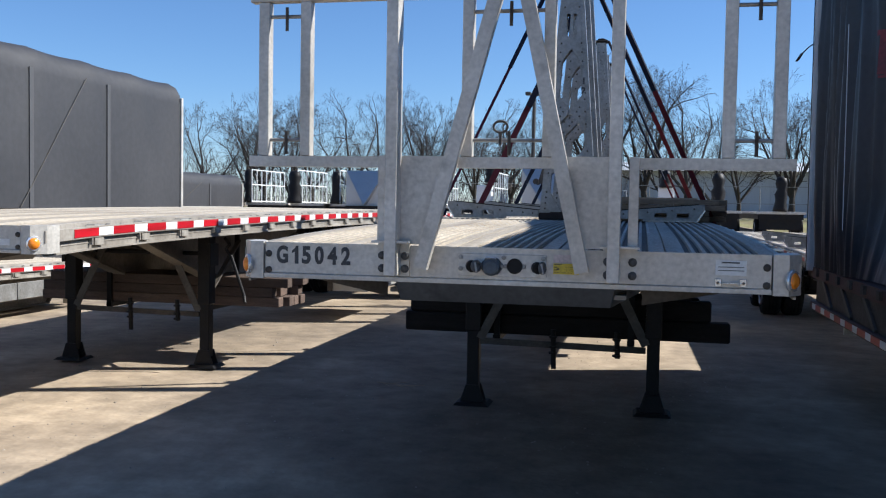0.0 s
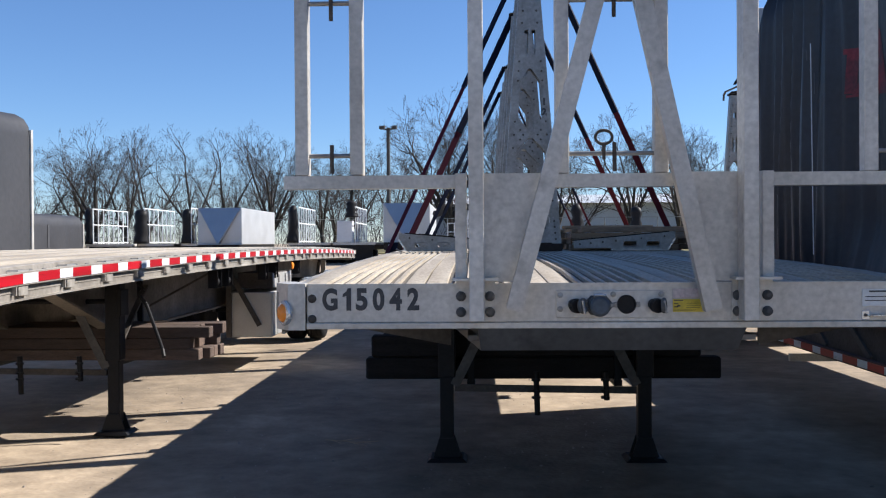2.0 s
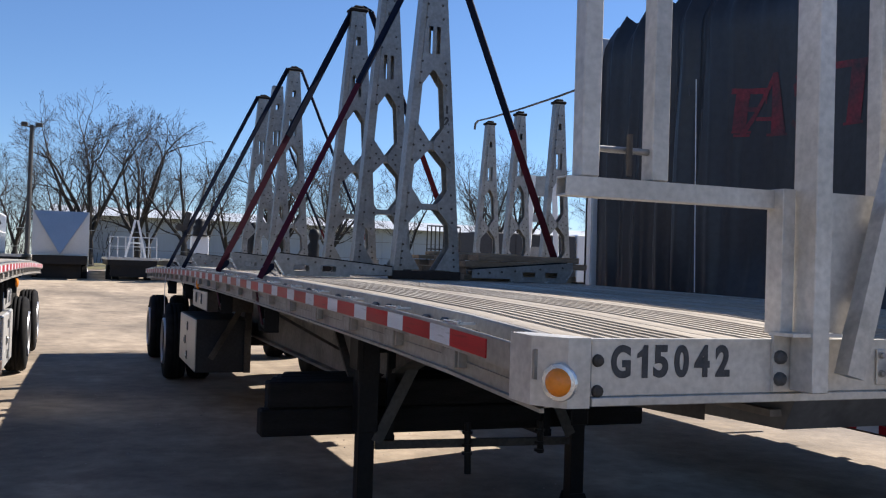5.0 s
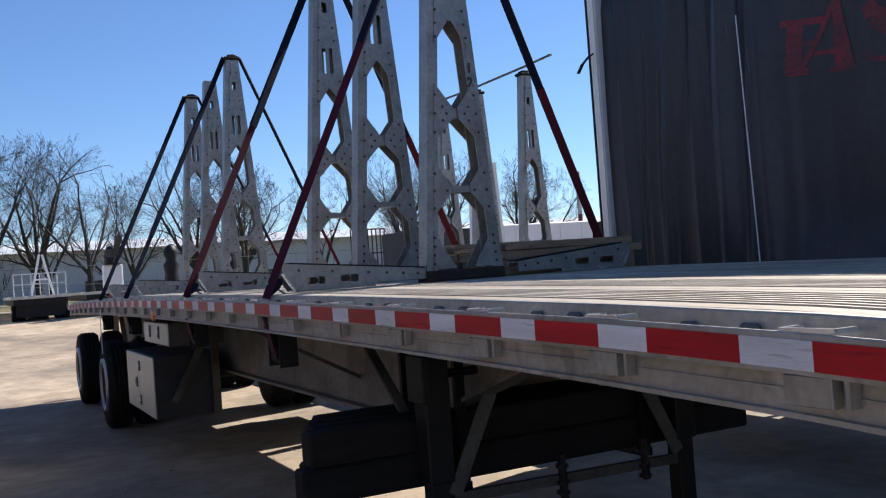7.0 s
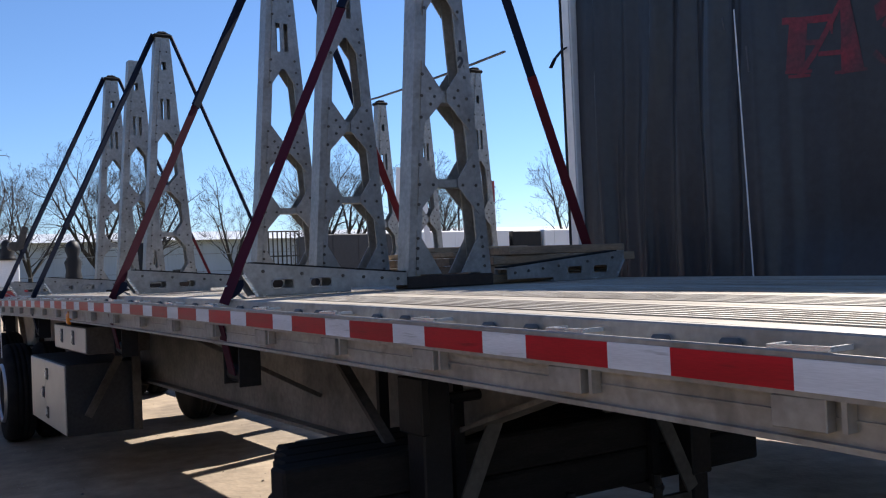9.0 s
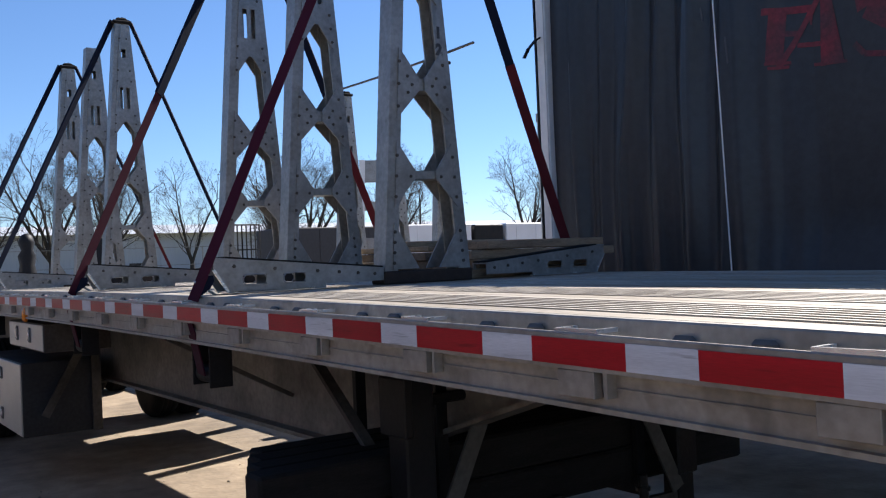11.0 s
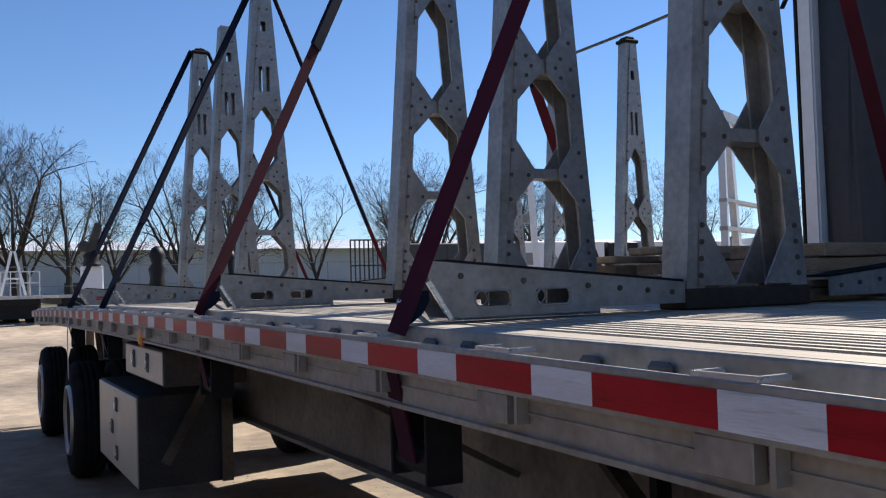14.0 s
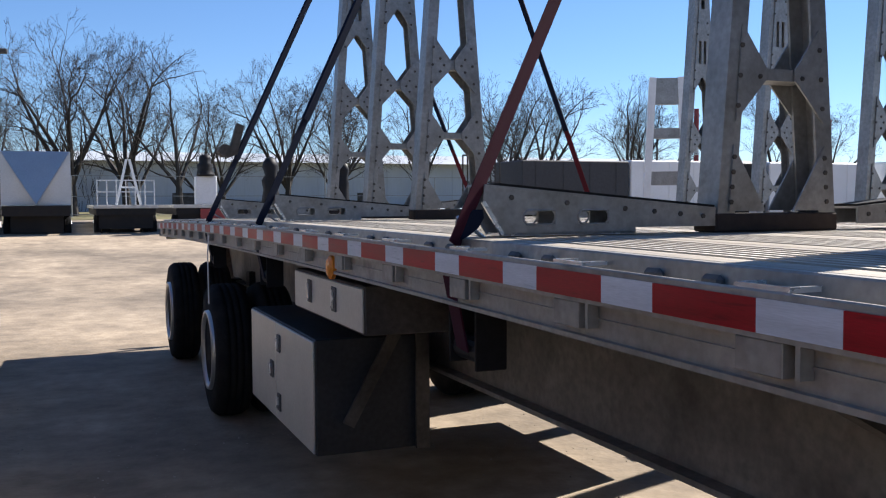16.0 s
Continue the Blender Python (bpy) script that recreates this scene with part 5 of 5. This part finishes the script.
covered_trailer("long grey vinyl covered trailer parked beside the flatbeds", -8.93, -3.0, 13.9, 4.16)
covered_trailer("low grey covered trailer far back in the yard", -14.6, 15.5, 29.6, 2.72)
low = flatbed("low aluminium flatbed trailer with reflective tape and grey skirts", (-8.9, -6.0, -0.765), 0, 15.0, ())
for k in range(8):
    bm = bmesh.new()
    box(bm, 1.24, 1.265, 0.3 + k * 1.8, 2.08 + k * 1.8, 1.04, 1.27, 0.006)
    part("side_skirt", bm, GALV, low, "grey sheet side skirt")


# ---- parked row at the back ----
def row_trailer(x, y=37.0, w=2.5):
    """The end of a parked flatbed seen from the yard."""
    t = empty("parked_trailer", (x, y, 0), label="end of a dark flatbed trailer parked in a row", category="trailer", group="row of parked trailers")
    bm = bmesh.new()
    box(bm, -w / 2, w / 2, 0, 12, 1.28, 1.42, 0.01)
    part("deck", bm, ALU, t)
    bm = bmesh.new()
    box(bm, -w / 2 + 0.1, w / 2 - 0.1, 0.05, 12, 1.0, 1.28)
    box(bm, -w / 2 + 0.2, w / 2 - 0.2, 0.2, 0.35, 0.45, 1.0)
    part("frame", bm, BLACK, t)
    for s in (-1, 1):
        wheel(t, s * (w / 2 - 0.16), 1.0, 0.515, s)
    return t


def cage(x, y, z, w, h, posts, label):
    """A white barred headboard standing across a deck."""
    c = empty("barred_rack", (x, y, z), label=label, category="rack", group="barred racks on parked trailers")
    for k in range(posts):
        bm = bmesh.new()
        xx = -w / 2 + w * k / (posts - 1)
        box(bm, xx - 0.025, xx + 0.025, -0.025, 0.025, 0, h, 0.004)
        part("post", bm, POLE, c)
    for zz in (0.03, h * 0.5, h):
        bm = bmesh.new()
        box(bm, -w / 2, w / 2, -0.03, 0.03, zz - 0.03, zz + 0.03)
        part("bar", bm, POLE, c)
    return c


def roll(x, y, z, h, r=0.24):
    """An upright bundle of dark tarp."""
    bm = bmesh.new()
    lathe(bm, [(r * 1.2, 0), (r * 1.15, h * 0.1), (r * 0.85, h * 0.3), (r * 1.05, h * 0.5), (r * 0.8, h * 0.62), (r * 0.95, h * 0.8), (r * 0.7, h * 0.95), (r * 0.3, h)], 12)
    for v in bm.verts:
        v.co.x += 0.06 * noise.noise(v.co * 3 + Vector((x, 0, 0)))
        v.co.y += 0.06 * noise.noise(v.co * 3 + Vector((0, x, 5)))
    b = part("rolled_tarp", bm, BLACK, smooth=True)
    b.matrix_basis = pose(x, y, z)
    return tagged(b, "upright bundle of dark tarp tied on a parked trailer", "bundle", "dark bundles on parked trailers")


def nose_trailer(x, y, w=2.55, top=3.55, depth=9.0, rz=0):
    """A pale box trailer whose front has a sunk triangular wind deflector."""
    t = empty("nose_trailer", (x, y, 0), rz, label="pale sheet metal box trailer with a triangular front panel", category="trailer", group="pale box trailers")
    h0 = 1.42
    bm = bmesh.new()
    a, b, c = (-w / 2, 0, h0), (w / 2, 0, h0), (w / 2, 0, top)
    e = (0.0, -0.02, h0)
    va = [bm.verts.new(p) for p in (a, e, (-w / 2, 0, top))]
    bm.faces.new(va)
    vb = [bm.verts.new(p) for p in (e, b, c)]
    bm.faces.new(vb)
    box(bm, -w / 2, w / 2, 0.01, depth, h0, top, 0.02)
    part("body", bm, SILVER, t)
    bm = bmesh.new()
    v = [bm.verts.new(p) for p in ((-w / 2 + 0.02, -0.02, top), (w / 2 - 0.02, -0.02, top), (0, -0.55, h0 + 0.02))]
    u = [bm.verts.new(p) for p in ((-w / 2 + 0.02, 0.02, top), (w / 2 - 0.02, 0.02, top), (0, 0.02, h0 + 0.02))]
    bm.faces.new(v)
    bm.faces.new(u[::-1])
    for k in range(3):
        bm.faces.new((v[k], u[k], u[(k + 1) % 3], v[(k + 1) % 3]))
    part("wind_deflector", bm, NOSE, t, "slanting triangular sheet")
    bm = bmesh.new()
    box(bm, -w / 2 + 0.05, w / 2 - 0.05, -0.3, depth, 1.0, h0 - 0.01)
    box(bm, -w / 2 + 0.3, w / 2 - 0.3, 0.4, 0.7, 0.3, 1.0)
    part("frame", bm, BLACK, t)
    for s in (-1, 1):
        wheel(t, s * (w / 2 - 0.16), 1.2, 0.515, s)
    return t


ROW_Y, ROW_Z, ROW_S = 31.0, 0.68, 0.68


def in_row(ob, x, y=ROW_Y, k=ROW_S):
    ob.matrix_basis = Matrix.Translation((x, y, ROW_Z)) @ Matrix.Diagonal((k, k, k, 1))
    return ob


def side_rack(x):
    """A white stake side that runs along a deck."""
    c = empty("stake_side", (x, ROW_Y, 1.65), label="white barred stake side along a parked trailer deck", category="rack", group="barred racks on parked trailers")
    h, ln, n = 1.32, 3.5, 8
    for k in range(n):
        bm = bmesh.new()
        y = ln * k / (n - 1)
        box(bm, -0.015, 0.015, y - 0.016, y + 0.016, 0, h, 0.003)
        part("post", bm, WHITE, c)
    for z in (0.05, h * 0.55, h):
        bm = bmesh.new()
        box(bm, -0.018, 0.018, -0.03, ln + 0.03, z - 0.018, z + 0.018)
        part("bar", bm, WHITE, c)
    return c


row_trailer(13.0)
for x in (-14.2, -12.3, -10.9, -6.6, -5.0, -0.72, 1.4, 3.3, 5.5):
    in_row(row_trailer(x), x)
in_row(nose_trailer(0, 0), -3.0)
in_row(nose_trailer(0, 0), -10.0, ROW_Y, 0.645)
for x in (-14.8, -12.84, -11.07, -7.02, -4.9):
    side_rack(x)
for x, z, h, r in ((-14.98, 1.65, 1.35, 0.17), (-13.0, 1.65, 1.3, 0.26), (-11.25, 1.65, 1.3, 0.2), (-7.25, 1.65, 1.4, 0.2), (1.45, 2.46, 0.62, 0.22), (-5.05, 2.58, 0.62, 0.22), (3.34, 1.65, 1.38, 0.25), (5.5, 1.65, 1.25, 0.22)):
    roll(x, ROW_Y + 0.1, z, h, r)


def low_railing(x0, x1):
    c = empty("deck_railing", (0, ROW_Y + 0.1, 1.65), label="low white railing on a parked trailer deck", category="railing")
    for k in range(7):
        x = x0 + (x1 - x0) * k / 6
        bm = bmesh.new()
        box(bm, x - 0.014, x + 0.014, -0.014, 0.014, 0, 0.68, 0.003)
        part("post", bm, WHITE, c)
    for z in (0.36, 0.68):
        bm = bmesh.new()
        box(bm, x0 - 0.014, x1 + 0.014, -0.016, 0.016, z - 0.015, z + 0.015)
        part("bar", bm, WHITE, c)


low_railing(-1.47, 0.04)


def a_mast(x, y, z):
    bm = bmesh.new()
    for s in (-1, 1):
        bar(bm, (s * 0.33, 0, 0), (s * 0.04, 0, 1.3), 0.07, 0.07, up=(0, 1, 0))
    bar(bm, (-0.22, 0, 0.5), (0.22, 0, 0.5), 0.05, 0.05)
    o = part("mast_frame", bm, WHITE)
    o.matrix_basis = pose(x, y, z)
    tagged(o, "white tapered mast frame on a parked trailer", "frame")


a_mast(-0.6, ROW_Y + 0.9, 1.65)


def cabinet(x, label, red):
    cab = empty("pale_cabinet", (x, ROW_Y + 0.05, 1.65), label=label, category="cabinet")
    bm = bmesh.new()
    box(bm, -0.29, 0.29, 0, 0.5, 0, 0.81, 0.015)
    part("body", bm, WHITE, cab)
    bm = bmesh.new()
    box(bm, -0.26, 0.26, -0.012, 0.0, 0.03, 0.78, 0.004)
    part("door", bm, WHITE, cab)
    if red:
        bm = bmesh.new()
        box(bm, -0.2, 0.5, -0.10, -0.06, -0.62, -0.12, 0.015)
        part("tail_panel", bm, REDCAB, cab, "red tail panel")


cabinet(1.48, "pale steel cabinet on the back of a red parked trailer", True)
cabinet(-5.32, "pale steel cabinet standing on a parked trailer", False)


def far_box(name, label, x0, x1, y0, y1, top, mat, seams=0):
    t = empty(name, (0, 0, 0), label=label, category="trailer", group="box trailers far off")
    bm = bmesh.new()
    box(bm, x0, x1, y0, y1, 1.15, top, 0.04)
    part("body", bm, mat, t)
    for k in range(seams):
        bm = bmesh.new()
        xx = x0 + (x1 - x0) * (k + 0.5) / seams
        box(bm, xx - 0.02, xx + 0.02, y0 - 0.02, y0, 1.2, top - 0.05)
        part("seam", bm, mat, t)
    bm = bmesh.new()
    box(bm, x0 + 0.2, x1 - 0.2, y0 + 0.2, y1 - 0.2, 0.5, 1.15)
    part("frame", bm, BLACK, t)
    for yy in (y0 + 0.4, y1 - 0.4):
        for xx in (x0 + 0.6, x1 - 0.6):
            bm = bmesh.new()
            lathe(bm, [(0.3, -0.15), (0.5, -0.15), (0.515, 0), (0.5, 0.15), (0.3, 0.15)], 20, pose(xx, yy, 0.515, 90))
            part("tyre", bm, RUBBER, t)
    return t


far_box("box_trailer", "dark grey box trailer far across the yard", 14.6, 19.6, 37, 39.6, 3.35, GREYTARP, 4)
far_box("box_trailer", "white box trailer far across the yard", 19.7, 24.8, 37, 39.6, 3.4, WHITE, 4)
far_box("box_trailer", "white box trailer far across the yard", 27.0, 32.2, 37, 39.6, 3.4, WHITE, 4)
far_box("box_trailer", "dark box trailer far across the yard", 25.0, 26.8, 37, 39.6, 3.35, BLACK, 0)
far_box("box_trailer", "white box trailer far across the yard", 34.0, 42.0, 36, 38.6, 3.5, WHITE, 5)
for x in (33.0,):
    row_trailer(x)
for x in (12.6, 13.4, 33.0):
    cage(x, 37.4, 1.42, 0.8, 2.1, 5, "dark barred rack on a parked trailer")


def white_frame(x, y, rz):
    """A planar headboard frame with upright and leaning posts."""
    f = empty("white_rack_frame", (x, y, 0), rz, label="tall white painted steel rack frame beside parked trailers", category="frame")
    W = 3.4
    for u, v, w in ((0.0, 0.0, 0.07), (0.28, 0.86, 0.13), (W, W, 0.07), (W - 0.28, W - 0.86, 0.13)):
        bm = bmesh.new()
        bar(bm, (v, 0, 0), (u, 0, 3.86 if u in (0.0, W) else 3.84), w, 0.10, up=(0, 1, 0))
        part("post", bm, SILVER, f)
    for z, h in ((2.3, 0.06), (2.7, 0.05), (3.9, 0.14)):
        bm = bmesh.new()
        box(bm, -0.05, W + 0.05, -0.06, 0.06, z - h / 2, z + h / 2)
        part("rung", bm, GALV, f)
    for z in (3.55, 3.15, 2.95):
        bm = bmesh.new()
        box(bm, 1.72, 1.92, -0.05, 0.05, z - 0.03, z + 0.03)
        part("peg", bm, UNDER, f)
    bm = bmesh.new()
    box(bm, 1.86, 1.98, -0.04, 0.04, 2.73, 3.83)
    part("middle_post", bm, GALV, f)
    return f


def ladder_mast(x, y, w, h, rz):
    f = empty("ladder_mast", (x, y, 0), rz, label="pale tapered ladder mast standing behind the trailers", category="mast")
    for s in (-1, 1):
        bm = bmesh.new()
        bar(bm, (s * w * 0.62, 0, 0), (s * w * 0.36, 0, h), 0.13, 0.16, up=(0, 1, 0))
        part("post", bm, WHITE, f)
    for z, hh in ((0.6, 0.12), (1.4, 0.12), (2.1, 0.26), (2.95, 0.2), (h - 0.26, 0.5)):
        bm = bmesh.new()
        k = w * (0.62 - 0.26 * z / h)
        box(bm, -k, k, -0.05, 0.05, z - hh / 2, z + hh / 2)
        part("rung", bm, GALV, f)
    return f


white_frame(7.45, 11.88, 28)
ladder_mast(8.3, 18.6, 0.72, 4.0, -30)


# ---- building, fence, poles, chimneys ----
b = empty("long_building", (0, 0, 0), label="long low pale metal warehouse beyond the trees", category="building")
bm = bmesh.new()
box(bm, -4, 110, 84, 104, 0, 5.2)
part("wall", bm, WALLW, b)
bm = bmesh.new()
hexa(bm, [(-5, 83, 5.2), (111, 83, 5.2), (111, 105, 5.2), (-5, 105, 5.2), (-5, 92, 6.4), (111, 92, 6.4), (111, 96, 6.4), (-5, 96, 6.4)])
part("roof", bm, WALLW, b)
for x in (6, 22, 40, 58):
    bm = bmesh.new()
    box(bm, x, x + 2.2, 83.93, 84.0, 0.0, 2.6)
    part("door", bm, UNDER, b)
for k in range(36):
    bm = bmesh.new()
    box(bm, -4 + k * 3.2, -3.92 + k * 3.2, 83.95, 84.0, 0, 5.2)
    part("panel_rib", bm, WALLW, b)

fence = empty("wire_fence", (0, 0, 1.1), label="chain link fence along the grass verge", category="fence")
src = None
for k in range(40):
    x = -50 + k * 3.0
    if src is None:
        bm = bmesh.new()
        rod(bm, (0, 0, 0), (0, 0, 1.9), 0.035, n=8)
        src = part("post", bm, GALV, fence)
        src.matrix_basis = pose(x, 50, 0)
    else:
        share("post", src, fence, pose(x, 50, 0))
bm = bmesh.new()
for z in (0.1, 0.95, 1.9):
    box(bm, -50, 67, 49.985, 50.015, z - 0.015, z + 0.015)
part("rail", bm, GALV, fence)


def lamp_pole(x, y, h):
    p = empty("lamp_pole", (x, y, 0), label="dark yard light pole with flood lamps", category="pole")
    bm = bmesh.new()
    rod(bm, (0, 0, 0), (0, 0, h), 0.11, 0.08, 10)
    part("pole", bm, POLE, p)
    for s in (-1, 1):
        bm = bmesh.new()
        bar(bm, (0, 0, h - 0.1), (s * 0.2, 0, h - 0.05), 0.05, 0.05)
        box(bm, s * 0.28 - 0.13, s * 0.28 + 0.13, -0.14, 0.14, h - 0.06, h + 0.10, 0.03)
        part("flood_lamp", bm, POLE, p)


lamp_pole(-4.4, 39.2, 6.9)
for x, y, h in ((40.5, 60, 8.4), (55, 62, 8.2)):
    c = empty("chimney", (x, y, 0), label="thin red and white banded chimney in the distance", category="chimney")
    for k in range(5):
        bm = bmesh.new()
        rod(bm, (0, 0, h * k / 5), (0, 0, h * (k + 1) / 5), 0.18, n=12)
        part("band", bm, REDCAB if k % 2 == 0 else WHITE, c)


# ---- bare winter trees ----
def limb(bm, a, b, r0, r1, n):
    q = (b - a).to_track_quat("Z", "Y").to_matrix()
    ring = []
    for p, r in ((a, r0), (b, r1)):
        ring.append([bm.verts.new(p + q @ Vector((r * math.cos(k * math.tau / n), r * math.sin(k * math.tau / n), 0))) for k in range(n)])
    for k in range(n):
        bm.faces.new((ring[0][k], ring[0][(k + 1) % n], ring[1][(k + 1) % n], ring[1][k]))


def tree(seed, h):
    """A short trunk, rising limbs, then side branches down to fine twigs."""
    rd = random.Random(seed)
    trunk_bm, crown = bmesh.new(), bmesh.new()
    lens = (0.15 * h, 0.48 * h, 0.21 * h, 0.105 * h, 0.058 * h, 0.036 * h)
    steps = (3, 7, 5, 4, 3, 2)
    sides = (8, 6, 5, 4, 3, 3)
    wide, tall, mid = h * rd.uniform(0.33, 0.40), h * rd.uniform(0.42, 0.46), Vector((0, 0, 0.50 * h))

    def side_way(d, spread):
        axis = d.orthogonal().normalized()
        axis.rotate(Matrix.Rotation(rd.uniform(0, math.tau), 3, d))
        return (d * math.cos(spread) + axis * math.sin(spread)).normalized()

    def grow(p, d, length, r, depth):
        n = steps[depth]
        bm = trunk_bm if depth < 2 else crown
        wob = 0.07 if depth < 2 else 0.15
        low = 0.62 if depth == 0 else 0.30
        for k in range(n):
            d = (d + Vector((rd.gauss(0, wob), rd.gauss(0, wob), rd.gauss(0.03, wob * 0.7)))).normalized()
            q = p + d * length / n
            ra, rb = r * (1 - (1 - low) * k / n), r * (1 - (1 - low) * (k + 1) / n)
            limb(bm, p, q, max(ra, 0.006), max(rb, 0.004), sides[depth])
            p = q
            if depth and (p.xy.length / wide) ** 2 + ((p.z - mid.z) / tall) ** 2 > 1:
                break
            if depth and depth < 5 and k >= (1 if depth > 1 else 0) and rd.random() < (0.88 if depth < 3 else (0.84 if depth < 4 else 0.8)):
                f = 1 - 0.45 * k / n
                way = side_way(d, rd.uniform(0.55, 0.95))
                way = (way + Vector((0, 0, 0.16))).normalized()
                grow(p, way, lens[depth + 1] * f * rd.uniform(0.75, 1.3), rb * rd.uniform(0.42, 0.6), depth + 1)
        if depth == 0:
            m = rd.choice((3, 4, 4, 5))
            turn0 = rd.uniform(0, math.tau)
            for k in range(m):
                a = turn0 + k * math.tau / m + rd.uniform(-0.4, 0.4)
                lean = rd.uniform(0.12, 0.30) if k == 0 else rd.uniform(0.30, 0.72)
                way = Vector((math.sin(lean) * math.cos(a), math.sin(lean) * math.sin(a), math.cos(lean)))
                grow(p, way, lens[1] * rd.uniform(0.85, 1.2) * (1.1 - 0.25 * lean), r * rd.uniform(0.42, 0.6), 1)
        elif depth < 5:
            for k in range(2):
                grow(p, side_way(d, rd.uniform(0.3, 0.75)), lens[depth + 1] * rd.uniform(0.8, 1.2), r * low * 0.9, depth + 1)

    grow(Vector((0, 0, -0.1)), Vector((rd.gauss(0, 0.05), rd.gauss(0, 0.05), 1)).normalized(), lens[0] * rd.uniform(0.8, 1.2), h * 0.026, 0)
    t = empty("bare_tree", label="leafless winter tree with grey branches beyond the yard", category="tree", group="bare trees behind the yard")
    part("trunk", trunk_bm, BARK, t)
    part("crown", crown, TWIG, t)
    return t


kinds = [tree(s, 10.6) for s in (11, 23, 37, 52)]
used = [False] * 4
rt = random.Random(77)
spots = [(-30, 58, 1.0), (-26.5, 60, 1.1), (-23.2, 57, 0.95), (-20.2, 61, 1.1), (-17, 58, 1.0), (-14.4, 60, 1.05), (-11.2, 63, 0.9), (-8.4, 57, 0.95), (-6.2, 62, 0.9), (-1.9, 55, 1.25), (0.9, 57, 1.2), (3.2, 54, 1.05),
         (5.2, 61, 0.9), (9.9, 58, 1.1), (12.3, 56, 1.0), (14.4, 63, 1.0), (19, 60, 0.9), (23.9, 57, 1.05), (27.4, 59, 1.15), (34.8, 60, 1.1), (38.4, 62, 1.05), (47.8, 60, 1.15), (56, 63, 1.1), (65, 60, 1.1),
         (-24.6, 65, 1.1), (-15.7, 66, 1.0), (-9.6, 68, 1.0), (2.0, 66, 1.0), (7.6, 67, 0.95), (-19.8, 74, 0.9), (-12.4, 75, 0.9),
         (-35, 57, 1.0), (-40, 62, 1.1), (-46, 60, 1.0), (-31, 68, 1.1), (-4, 70, 1.05), (16.5, 72, 1.1), (30.5, 71, 1.0), (42, 70, 1.1)]
for k, (x, y, s) in enumerate(spots):
    s *= 0.82 if x < -4 else 0.88
    i = k % 4
    m = Matrix.Translation((x, y, 1.0)) @ pose(0, 0, 0, 0, 0, rt.uniform(0, 360))
    o = kinds[i] if not used[i] else copy_thing(kinds[i], m)
    used[i] = True
    o.matrix_basis = m @ Matrix.Diagonal((s, s, s * rt.uniform(0.92, 1.05), 1))


# ---- loose bits on the ground ----
rg = random.Random(5)
bm = bmesh.new()
for k in range(3000):
    x, y = rg.uniform(-7.5, 2.2), rg.uniform(-3.5, 13)
    if rg.random() < 0.55 and not noise.noise((x * 0.5, y * 0.5, 2)) > -0.05:
        continue
    r = rg.uniform(0.003, 0.009) * (2.0 if rg.random() < 0.05 else 1)
    a = rg.uniform(0, math.tau)
    top = bm.verts.new((x + r * 0.2, y, r * 0.8))
    low = [bm.verts.new((x + r * math.cos(a + q * math.tau / 5) * rg.uniform(0.7, 1.3), y + r * math.sin(a + q * math.tau / 5) * rg.uniform(0.7, 1.3), 0.0)) for q in range(5)]
    mid = [bm.verts.new((v.co.x * 0.5 + x * 0.5, v.co.y * 0.5 + y * 0.5, r * 0.65)) for v in low]
    for q in range(5):
        bm.faces.new((low[q], low[(q + 1) % 5], mid[(q + 1) % 5], mid[q]))
        bm.faces.new((mid[q], mid[(q + 1) % 5], top))
tagged(part("gravel", bm, STONE), "scattered small gravel stones on the dirt", "gravel", kind="stuff")
bm = bmesh.new()
for a, c, r in (((-1.75, 4.05), (-1.35, 3.9), 0.004), ((-1.62, 4.0), (-1.45, 4.12), 0.004), ((-1.55, 3.97), (-1.38, 3.8), 0.004), ((-1.48, 3.95), (-1.28, 3.99), 0.004), ((-1.7, 4.04), (-1.6, 3.9), 0.004)):
    rod(bm, (a[0], a[1], 0.008), (c[0], c[1], 0.012), r, r * 0.5, 6)
tagged(part("fallen_twig", bm, WOOD), "small dry fallen twig on the ground", "twig")
bm = bmesh.new()
bar(bm, (-1.302, 10.93, 1.42), (-1.31, 10.95, 1.28), 0.03, 0.006, up=(1, 0, 0))
bar(bm, (-1.31, 10.95, 1.28), (-1.30, 11.0, 0.9), 0.03, 0.006, up=(1, 0, 0))
tagged(part("strap_tail", bm, PAPER), "pale loose strap end hanging from the trailer rail", "strap")

bm = bmesh.new()
rw = random.Random(31)
for k in range(5500):
    x, y = rw.uniform(-75, 0), rw.uniform(80, 92)
    z = 1.0 + rw.random() ** 1.6 * 4.5
    ln = rw.uniform(0.8, 2.6)
    d = Vector((rw.gauss(0, 0.35), rw.gauss(0, 0.35), 1)).normalized()
    limb(bm, Vector((x, y, z)), Vector((x, y, z)) + d * ln, rw.uniform(0.012, 0.035), 0.008, 3)
tagged(part("far_brush", bm, TWIG), "bare grey brush and saplings at the edge of the yard", "brush", kind="stuff")
